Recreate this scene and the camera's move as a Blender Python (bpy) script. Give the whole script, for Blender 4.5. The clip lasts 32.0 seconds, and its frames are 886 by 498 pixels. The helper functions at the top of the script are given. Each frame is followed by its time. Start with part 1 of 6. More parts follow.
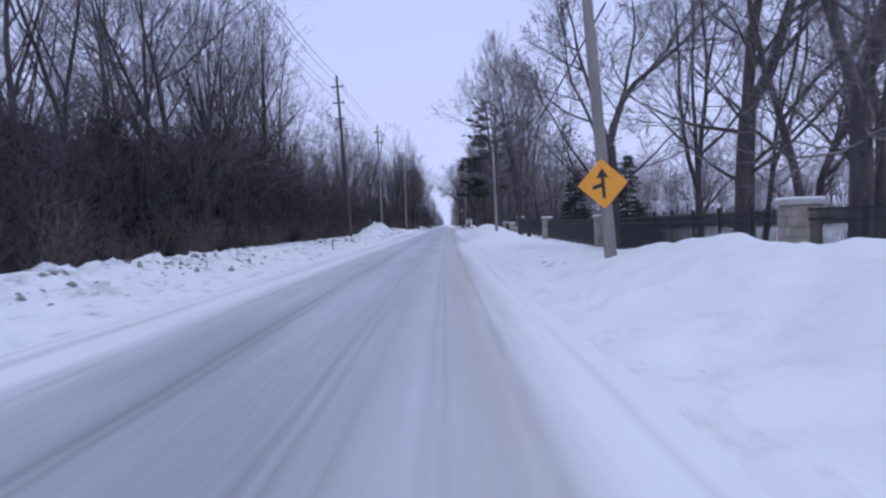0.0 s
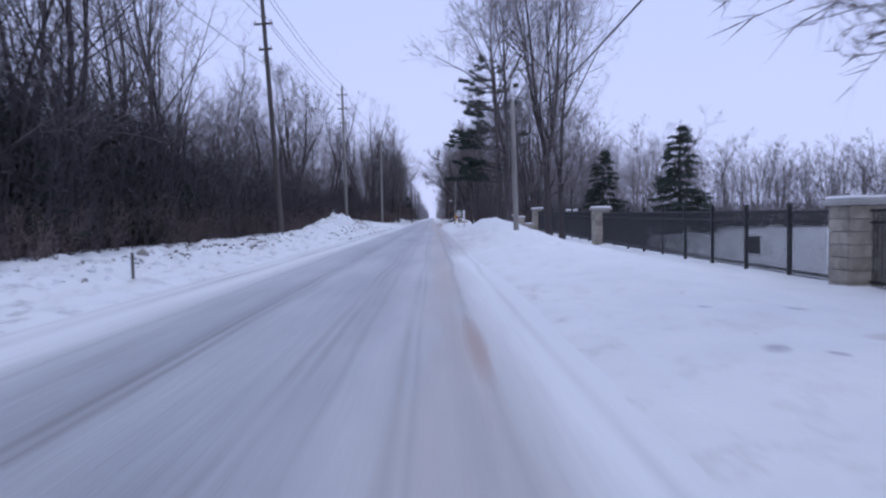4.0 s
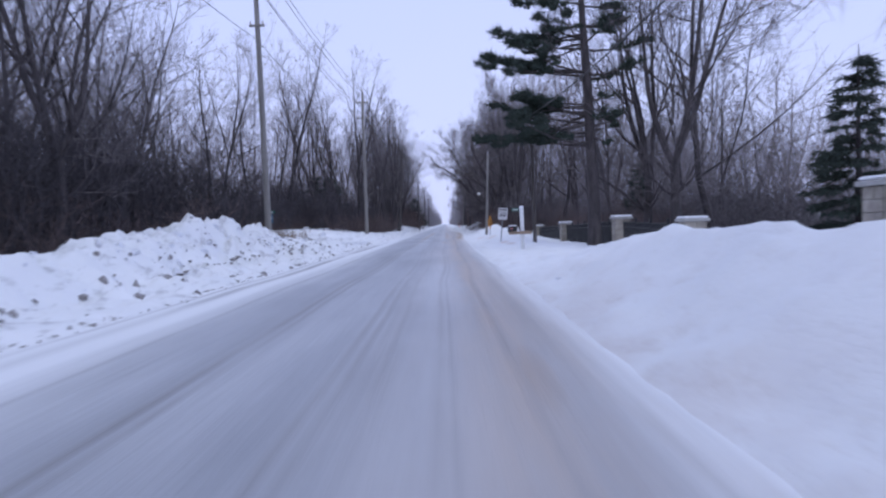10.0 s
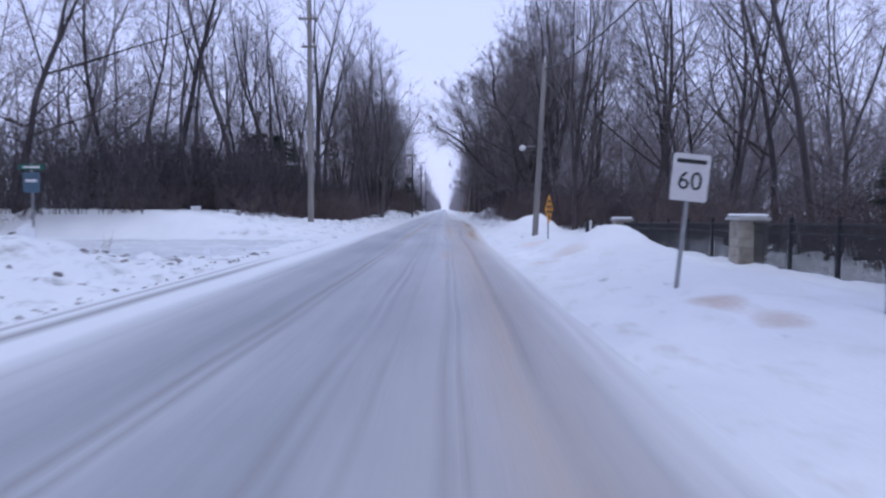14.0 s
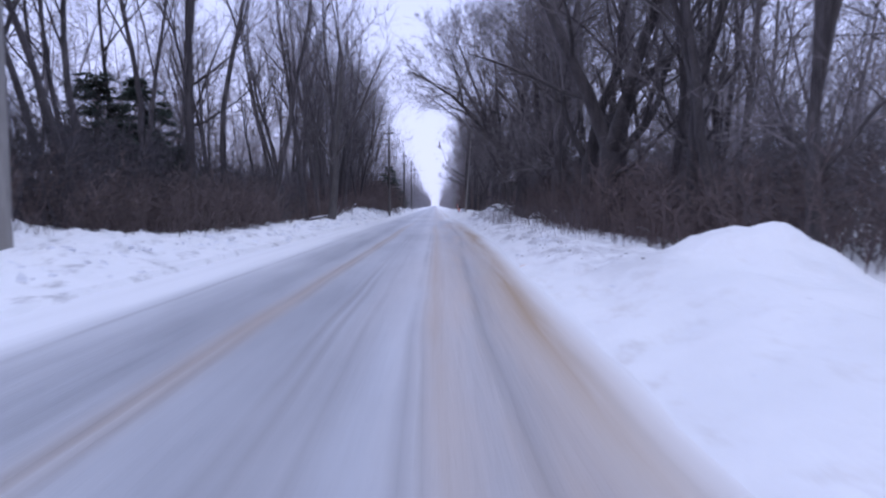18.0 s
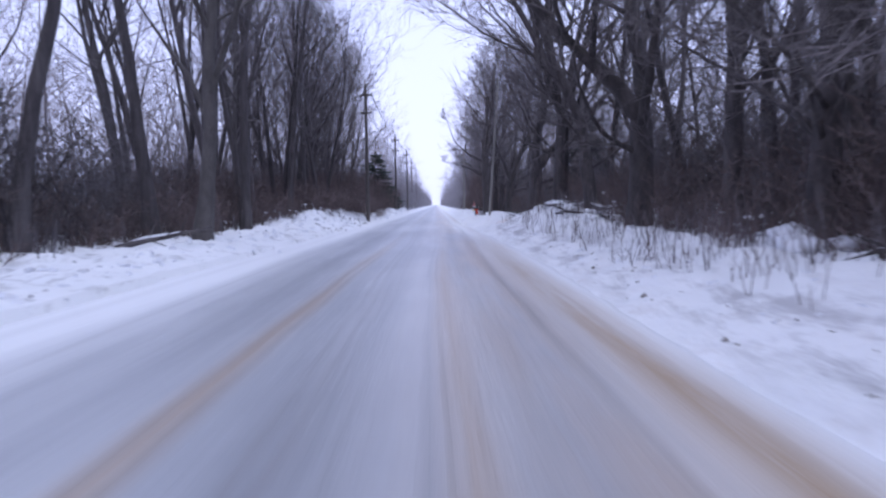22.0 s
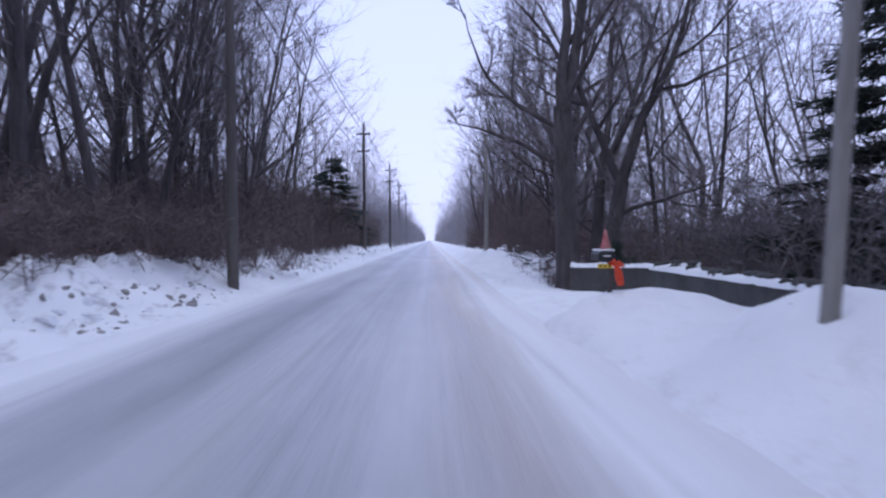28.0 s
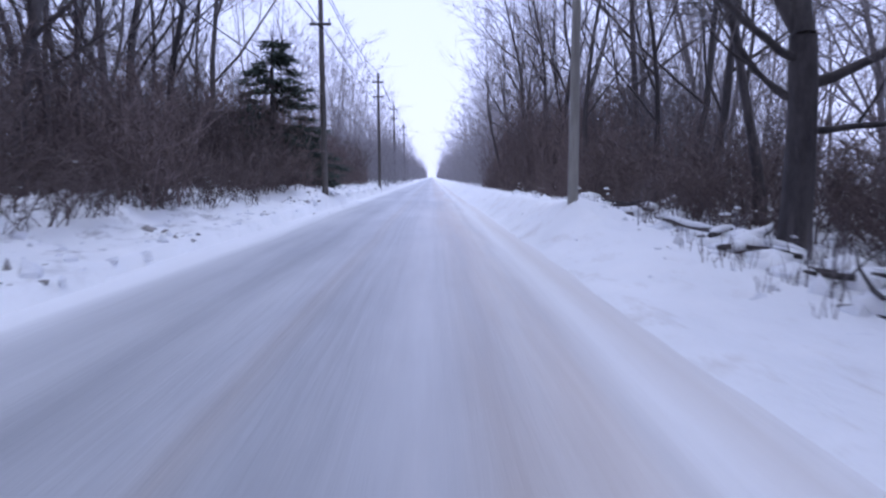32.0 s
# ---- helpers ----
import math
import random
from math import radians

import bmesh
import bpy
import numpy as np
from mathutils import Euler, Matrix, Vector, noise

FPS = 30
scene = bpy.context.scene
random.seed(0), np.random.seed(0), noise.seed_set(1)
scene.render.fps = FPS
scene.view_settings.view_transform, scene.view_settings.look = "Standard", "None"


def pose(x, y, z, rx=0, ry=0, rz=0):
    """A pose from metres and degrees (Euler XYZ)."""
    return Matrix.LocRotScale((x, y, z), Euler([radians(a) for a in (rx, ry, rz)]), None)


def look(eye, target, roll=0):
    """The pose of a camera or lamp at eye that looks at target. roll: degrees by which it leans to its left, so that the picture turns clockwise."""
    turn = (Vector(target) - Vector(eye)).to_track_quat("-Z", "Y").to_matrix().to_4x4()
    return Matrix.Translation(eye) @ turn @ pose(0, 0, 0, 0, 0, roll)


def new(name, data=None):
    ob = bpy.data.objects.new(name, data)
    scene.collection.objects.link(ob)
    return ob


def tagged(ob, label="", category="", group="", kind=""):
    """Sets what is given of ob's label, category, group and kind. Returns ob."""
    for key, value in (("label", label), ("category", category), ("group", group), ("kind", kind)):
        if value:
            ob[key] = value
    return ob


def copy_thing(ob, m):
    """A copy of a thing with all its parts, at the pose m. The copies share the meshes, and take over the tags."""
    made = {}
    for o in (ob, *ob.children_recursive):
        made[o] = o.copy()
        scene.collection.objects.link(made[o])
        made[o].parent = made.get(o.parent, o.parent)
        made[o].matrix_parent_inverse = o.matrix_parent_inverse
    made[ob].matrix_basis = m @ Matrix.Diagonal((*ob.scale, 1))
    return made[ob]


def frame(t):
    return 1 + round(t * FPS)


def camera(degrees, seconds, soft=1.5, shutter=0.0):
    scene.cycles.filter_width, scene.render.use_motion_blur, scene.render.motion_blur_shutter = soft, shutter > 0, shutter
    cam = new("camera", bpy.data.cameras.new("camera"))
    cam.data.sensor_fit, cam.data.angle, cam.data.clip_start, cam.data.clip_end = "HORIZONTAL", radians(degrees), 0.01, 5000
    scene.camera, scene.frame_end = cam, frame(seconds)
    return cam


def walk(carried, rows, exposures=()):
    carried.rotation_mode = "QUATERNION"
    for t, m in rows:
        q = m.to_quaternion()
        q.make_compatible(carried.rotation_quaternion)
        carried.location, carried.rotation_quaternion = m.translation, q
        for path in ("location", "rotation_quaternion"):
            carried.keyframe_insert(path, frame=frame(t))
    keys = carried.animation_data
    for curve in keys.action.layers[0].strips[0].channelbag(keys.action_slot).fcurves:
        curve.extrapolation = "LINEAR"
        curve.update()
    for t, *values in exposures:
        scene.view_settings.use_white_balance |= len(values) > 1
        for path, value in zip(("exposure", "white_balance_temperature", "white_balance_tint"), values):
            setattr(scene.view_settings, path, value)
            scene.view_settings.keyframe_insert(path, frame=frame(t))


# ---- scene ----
cam = camera(66.0, 32.0, soft=2.3, shutter=0.5)
PATH = [
    (0, 0.12, 0, 1.3, 87.95, 1.8, 0.37),
    (0.5, 0.1, 2.83, 1.3, 87.95, 1.7, 0.44),
    (1, 0.07, 5.66, 1.3, 88.02, 1.6, 0.44),
    (1.5, 0.06, 8.48, 1.3, 88.02, 1.45, 0.37),
    (2, 0.06, 11.32, 1.3, 87.87, 1.3, 0.15),
    (2.5, 0.07, 14.17, 1.3, 87.86, 1.2, -0.15),
    (3, 0.09, 17.05, 1.3, 87.64, 1.1, -0.37),
    (3.5, 0.12, 19.96, 1.3, 87.64, 1.05, -0.65),
    (4, 0.16, 22.91, 1.3, 87.34, 1, -0.87),
    (4.5, 0.19, 25.9, 1.3, 87.12, 1.1, -0.94),
    (6.5, 0.22, 38.49, 1.3, 86.96, 2.1, -0.87),
    (7, 0.22, 41.79, 1.3, 86.96, 2.2, -0.8),
    (7.5, 0.2, 45.16, 1.3, 86.97, 2.05, -0.58),
    (8, 0.18, 48.58, 1.3, 86.92, 1.9, -0.22),
    (8.5, 0.15, 52.05, 1.3, 87.07, 1.6, 0.07),
    (9, 0.1, 55.56, 1.3, 87.44, 1.5, 0.22),
    (9.5, 0.05, 59.1, 1.3, 87.58, 1.65, 0.22),
    (10, 0, 62.65, 1.3, 87.87, 1.8, 0.22),
    (10.5, -0.03, 66.21, 1.3, 88.16, 1.95, 0.29),
    (11, -0.05, 69.77, 1.3, 88.24, 2.1, 0.37),
    (11.5, -0.09, 73.33, 1.3, 88.61, 2.4, 0.51),
    (12, -0.13, 76.87, 1.3, 88.76, 2.2, 0.51),
    (12.5, -0.16, 80.37, 1.3, 88.39, 1.6, 0.65),
    (13, -0.18, 83.82, 1.3, 87.21, 0.1, 0.65),
    (13.5, -0.18, 87.21, 1.3, 86.99, -0.5, 0.44),
    (14, -0.16, 90.54, 1.3, 86.63, -0.2, 0.15),
    (14.5, -0.13, 93.82, 1.3, 86.42, 0, -0.22),
    (15, -0.08, 97.06, 1.3, 87.21, 0.2, -0.58),
    (15.5, -0.04, 100.28, 1.3, 85.33, 0.2, -0.79),
    (17.5, 0.08, 113.1, 1.3, 86.27, 0.04, -0.87),
    (18, 0.09, 116.31, 1.3, 86.34, 0, -0.65),
    (18.5, 0.07, 119.54, 1.3, 86.34, -0.1, -0.65),
    (19, 0.03, 122.8, 1.3, 86.49, -0.2, -0.58),
    (19.5, -0.01, 126.07, 1.3, 86.34, -0.35, -0.44),
    (20, -0.04, 129.34, 1.3, 86.27, -0.5, -0.29),
    (20.5, -0.04, 132.59, 1.3, 86.34, 0, -0.29),
    (21, -0.04, 135.8, 1.3, 86.27, 0.5, -0.36),
    (21.5, -0.04, 138.96, 1.3, 86.55, 0.65, -0.44),
    (22, -0.03, 142.1, 1.3, 86.26, 0.8, -0.58),
    (22.5, -0.02, 145.19, 1.3, 86.4, 1, -0.72),
    (23, -0.02, 148.23, 1.3, 86.26, 1.2, -0.72),
    (23.5, -0.03, 151.21, 1.3, 86.18, 1.25, -0.87),
    (24, -0.04, 154.11, 1.3, 86.25, 1.3, -0.94),
    (24.5, -0.05, 156.93, 1.3, 86.39, 1.35, -0.94),
    (25, -0.06, 159.65, 1.3, 86.61, 1.4, -0.94),
    (25.5, -0.07, 162.28, 1.3, 87.05, 1.3, -0.94),
    (27.5, -0.07, 172.15, 1.3, 89.02, 0.6, -0.94),
    (28, -0.08, 174.57, 1.3, 89.24, 0.5, -1.09),
    (28.5, -0.09, 176.99, 1.3, 89.03, 0.1, -1.02),
    (29, -0.11, 179.42, 1.3, 88.52, 0, -0.8),
    (29.5, -0.13, 181.85, 1.3, 87.65, 0.15, -0.51),
    (30, -0.14, 184.29, 1.3, 86.34, 0.3, -0.36),
    (30.5, -0.15, 186.77, 1.3, 84.97, 0.3, -0.51),
    (31, -0.15, 189.25, 1.3, 84.24, 0.3, -0.65),
    (31.5, -0.16, 191.73, 1.3, 83.67, 0.35, -0.79),
    (32, -0.17, 194.21, 1.3, 83.96, 0.4, -0.94),
]
walk(cam, [(r[0], pose(*r[1:])) for r in PATH], exposures=[(0, 0.2, 6500, 10), (1, 0.18, 6500, 10), (3, 0.2, 6500, 10), (4, 0.23, 6500, 10), (7, 0.26, 6500, 10), (9, 0.32, 6500, 10), (10, 0.34, 6500, 10), (11, 0.28, 6500, 10), (12, 0.38, 6500, 10), (13, 0.4, 6500, 10), (15, 0.45, 6500, 10), (18, 0.57, 6520, 14), (19, 0.87, 6540, 14), (20, 0.73, 6540, 14), (21, 0.77, 6540, 14), (22, 0.8, 6540, 14), (23, 0.91, 6490, 14), (24, 0.98, 6490, 14), (25, 0.94, 6490, 14), (28, 0.64, 6400, 13), (30, 0.68, 6400, 13), (31, 0.64, 6400, 13), (32, 0.79, 6400, 13)])

# ---- sky and light: a dim overcast winter afternoon ----
world = bpy.data.worlds.new("overcast_sky")
scene.world = world
world.use_nodes = True
wt = world.node_tree
sky = wt.nodes.new("ShaderNodeTexSky")
sky.sky_type = "NISHITA"
sky.sun_disc = False
sky.sun_elevation, sky.sun_rotation = radians(24), radians(200)
sky.dust_density, sky.air_density = 4.0, 1.0
aim = wt.nodes.new("ShaderNodeTexCoord")
parts = wt.nodes.new("ShaderNodeSeparateXYZ")
wt.links.new(aim.outputs["Generated"], parts.inputs[0])
cloud = wt.nodes.new("ShaderNodeTexNoise")
cloud.inputs["Scale"].default_value, cloud.inputs["Detail"].default_value = 2.2, 4
lift = wt.nodes.new("ShaderNodeMath")
lift.operation = "MULTIPLY_ADD"
wt.links.new(cloud.outputs["Fac"], lift.inputs[0])
lift.inputs[1].default_value = 0.22
wt.links.new(parts.outputs[2], lift.inputs[2])
ramp = wt.nodes.new("ShaderNodeValToRGB")
for e, (at, colour) in zip((ramp.color_ramp.elements[0], ramp.color_ramp.elements.new(0.5), ramp.color_ramp.elements[1]),
                           ((0.1, (4.15, 4.6, 7.15, 1)), (0.5, (4.5, 5.15, 8.05, 1)), (1.0, (3.1, 3.85, 6.9, 1)))):
    e.position, e.color = at, colour
mixer = wt.nodes.new("ShaderNodeMix")
mixer.data_type = "RGBA"
mixer.inputs[0].default_value = 0.95
wt.links.new(lift.outputs[0], ramp.inputs[0])
wt.links.new(sky.outputs[0], mixer.inputs[6])
wt.links.new(ramp.outputs[0], mixer.inputs[7])
wt.links.new(mixer.outputs[2], wt.nodes["Background"].inputs[0])
wt.nodes["Background"].inputs[1].default_value = 0.13

sun_data = bpy.data.lights.new("sun", "SUN")
sun_data.energy, sun_data.angle, sun_data.color = 0.64, radians(60), (0.8, 0.89, 1.0)
sun = new("sun", sun_data)
sun.matrix_world = look((0, 0, 40), (-3, 10, 0))


# ---- materials ----
def nodes_of(name):
    m = bpy.data.materials.new(name)
    m.use_nodes = True
    t = m.node_tree
    return m, t, t.nodes["Principled BSDF"]


def noise_node(t, vec, scale, detail=4.0, rough=0.55, distortion=0.0):
    n = t.nodes.new("ShaderNodeTexNoise")
    n.inputs["Scale"].default_value, n.inputs["Detail"].default_value = scale, detail
    n.inputs["Roughness"].default_value, n.inputs["Distortion"].default_value = rough, distortion
    t.links.new(vec, n.inputs["Vector"])
    return n.outputs["Fac"]


def ramp_node(t, fac, stops):
    n = t.nodes.new("ShaderNodeValToRGB")
    r = n.color_ramp
    while len(r.elements) < len(stops):
        r.elements.new(0.5)
    for e, (p, c) in zip(r.elements, stops):
        e.position = p
        e.color = (*c, 1) if isinstance(c, tuple) else (c, c, c, 1)
    t.links.new(fac, n.inputs[0])
    return n.outputs[0]


def mix_node(t, fac, a, b, mode="MIX"):
    n = t.nodes.new("ShaderNodeMix")
    n.data_type, n.blend_type = "RGBA", mode
    for k, v in ((0, fac), (6, a), (7, b)):
        if isinstance(v, (int, float)):
            n.inputs[k].default_value = v
        elif isinstance(v, tuple):
            n.inputs[k].default_value = (*v, 1)
        else:
            t.links.new(v, n.inputs[k])
    return n.outputs[2]


def math_node(t, op, a, b=0.0, clamp=False):
    n = t.nodes.new("ShaderNodeMath")
    n.operation, n.use_clamp = op, clamp
    for k, v in ((0, a), (1, b)):
        if isinstance(v, (int, float)):
            n.inputs[k].default_value = v
        else:
            t.links.new(v, n.inputs[k])
    return n.outputs[0]


def stretched(t, vec, sx, sy, sz):
    n = t.nodes.new("ShaderNodeMapping")
    n.inputs["Scale"].default_value = (sx, sy, sz)
    t.links.new(vec, n.inputs["Vector"])
    return n.outputs[0]


def bump_node(t, bsdf, height, strength, distance):
    n = t.nodes.new("ShaderNodeBump")
    n.inputs["Strength"].default_value, n.inputs["Distance"].default_value = strength, distance
    t.links.new(height, n.inputs["Height"])
    t.links.new(n.outputs[0], bsdf.inputs["Normal"])


def surface(name, dark, light, scale=6.0, rough=0.8, metal=0.0, bump=0.3, depth=0.01, stain=None, stretch=(1, 1, 1), vary=0.0):
    """A worn surface: two colours mixed by coarse and fine noise, stains of a third, relief from the same noise."""
    m, t, b = nodes_of(name)
    co = t.nodes.new("ShaderNodeTexCoord").outputs["Object"]
    v = stretched(t, co, *stretch)
    coarse, fine = noise_node(t, v, scale, 3), noise_node(t, v, scale * 7, 4)
    both = math_node(t, "ADD", math_node(t, "MULTIPLY", coarse, 0.6), math_node(t, "MULTIPLY", fine, 0.4))
    colour = ramp_node(t, both, [(0.32, dark), (0.68, light)])
    if stain:
        spot = ramp_node(t, noise_node(t, v, scale * 0.35, 5, 0.65), [(0.52, 0.0), (0.68, 0.8)])
        colour = mix_node(t, spot, colour, stain)
    if vary:
        ob = t.nodes.new("ShaderNodeObjectInfo").outputs["Random"]
        k = math_node(t, "ADD", math_node(t, "MULTIPLY", ob, vary), 1 - vary / 2)
        colour = mix_node(t, 1.0, colour, k, "MULTIPLY")
    t.links.new(colour, b.inputs["Base Color"])
    b.inputs["Roughness"].default_value, b.inputs["Metallic"].default_value = rough, metal
    if bump:
        bump_node(t, b, both, bump, depth)
    return m


def snow_material():
    """Deep snow of the verges: soft lumps, fine grain, sandy and sooty splashes near the road's edges."""
    m, t, b = nodes_of("verge_snow")
    co = t.nodes.new("ShaderNodeTexCoord").outputs["Object"]
    sep = t.nodes.new("ShaderNodeSeparateXYZ")
    t.links.new(co, sep.inputs[0])
    lumps, grain = noise_node(t, co, 0.7, 5), noise_node(t, co, 14, 4)
    colour = ramp_node(t, lumps, [(0.3, (0.86, 0.87, 0.885)), (0.7, (0.93, 0.93, 0.94))])
    spots = ramp_node(t, noise_node(t, stretched(t, co, 1.0, 0.55, 1), 1.9, 6, 0.72), [(0.53, 0.0), (0.68, 0.85)])
    left = ramp_node(t, math_node(t, "MULTIPLY", math_node(t, "ADD", sep.outputs[0], 11.0), 0.1, True), [(0.0, 0.0), (0.25, 0.65), (0.6, 0.65), (0.68, 0.0)])
    right = ramp_node(t, math_node(t, "MULTIPLY", math_node(t, "SUBTRACT", sep.outputs[0], 1.0), 0.25, True), [(0.0, 0.0), (0.06, 0.5), (0.35, 0.25), (0.9, 0.1), (1.0, 0.0)])
    colour = mix_node(t, math_node(t, "MULTIPLY", spots, left), colour, (0.2, 0.185, 0.185))
    colour = mix_node(t, math_node(t, "MULTIPLY", spots, right), colour, (0.5, 0.42, 0.36))
    spray = ramp_node(t, math_node(t, "ADD", math_node(t, "MULTIPLY", math_node(t, "SUBTRACT", sep.outputs[0], 1.0), 0.4, True), math_node(t, "MULTIPLY", math_node(t, "SUBTRACT", lumps, 0.5), 0.5)), [(0.05, 0.25), (0.4, 0.0)])
    on_right = math_node(t, "GREATER_THAN", sep.outputs[0], 0.0)
    colour = mix_node(t, math_node(t, "MULTIPLY", spray, on_right), colour, (0.66, 0.645, 0.65))
    far_part = ramp_node(t, math_node(t, "MULTIPLY", math_node(t, "SUBTRACT", sep.outputs[1], 100.0), 0.01, True), [(0.0, 0.0), (0.24, 0.0), (0.3, 0.75), (0.74, 0.75), (0.79, 0.0)])
    row = ramp_node(t, math_node(t, "MULTIPLY", math_node(t, "SUBTRACT", sep.outputs[0], 1.8), 0.4, True), [(0.0, 0.0), (0.25, 0.3), (0.42, 1.0), (0.65, 0.9), (1.0, 0.35)])
    row = math_node(t, "MULTIPLY", math_node(t, "MULTIPLY", row, math_node(t, "LESS_THAN", sep.outputs[0], 4.3)), far_part)
    thrown = ramp_node(t, noise_node(t, stretched(t, co, 1.4, 0.4, 1), 1.3, 6, 0.7), [(0.47, 0.0), (0.62, 1.0)])
    colour = mix_node(t, math_node(t, "MULTIPLY", row, thrown), colour, (0.4, 0.385, 0.4))
    early = ramp_node(t, math_node(t, "MULTIPLY", sep.outputs[1], 0.005, True), [(0.24, 0.0), (0.27, 0.6), (0.37, 0.6), (0.4, 0.0)])
    splash = ramp_node(t, math_node(t, "MULTIPLY", math_node(t, "SUBTRACT", sep.outputs[0], 1.2), 0.5, True), [(0.0, 0.0), (0.1, 1.0), (0.45, 0.6), (0.95, 0.0)])
    splash = math_node(t, "MULTIPLY", math_node(t, "MULTIPLY", splash, math_node(t, "GREATER_THAN", sep.outputs[0], 1.2)), early)
    colour = mix_node(t, math_node(t, "MULTIPLY", splash, ramp_node(t, lumps, [(0.35, 0.15), (0.6, 1.0)])), colour, (0.54, 0.48, 0.46))
    # Flat boot marks: the shade in their dents is painted as grey blots.
    scuff_shade = [(x0, y0, rad * 0.72, (0.38, 0.37, 0.4)) for x0, y0, rad in ((2.65, 18.2, 0.26), (2.7, 17.4, 0.22), (2.85, 19.6, 0.16), (3.1, 21.4, 0.2), (2.9, 16.4, 0.13), (3.6, 31.5, 0.15), (4.5, 31, 0.2), (3.1, 28.7, 0.18), (3.4, 28.3, 0.14), (2.4, 101.5, 0.14), (2.5, 100.4, 0.12))]
    for x0, y0, rad, tone in (*scuff_shade, (3.3, 97.5, 0.32, (0.62, 0.5, 0.42)), (2.1, 106.0, 0.45, (0.72, 0.62, 0.55)), (2.9, 107.2, 0.55, (0.74, 0.65, 0.58)), (2.7, 112.0, 0.7, (0.8, 0.68, 0.62)), (3.0, 98.4, 0.36, (0.6, 0.43, 0.33)), (2.0, 131.0, 0.2, (0.72, 0.5, 0.36)), (4.6, 15.5, 0.25, (0.55, 0.52, 0.5)), (3.6, 177.2, 0.8, (0.8, 0.7, 0.64)), (4.4, 29.0, 0.3, (0.62, 0.55, 0.52))):
        away = math_node(t, "ADD", math_node(t, "POWER", math_node(t, "ABSOLUTE", math_node(t, "SUBTRACT", sep.outputs[0], x0)), 2.0), math_node(t, "MULTIPLY", math_node(t, "POWER", math_node(t, "ABSOLUTE", math_node(t, "SUBTRACT", sep.outputs[1], y0)), 2.0), 0.35))
        blot = math_node(t, "SUBTRACT", 1.35, math_node(t, "ADD", math_node(t, "DIVIDE", away, rad * rad), grain), True)
        colour = mix_node(t, math_node(t, "MULTIPLY", blot, 0.75), colour, tone)
    t.links.new(colour, b.inputs["Base Color"])
    b.inputs["Roughness"].default_value = 0.75
    b.inputs["Specular IOR Level"].default_value = 0.2
    h = math_node(t, "ADD", lumps, math_node(t, "MULTIPLY", grain, 0.25))
    bump_node(t, b, h, 0.6, 0.12)
    return m


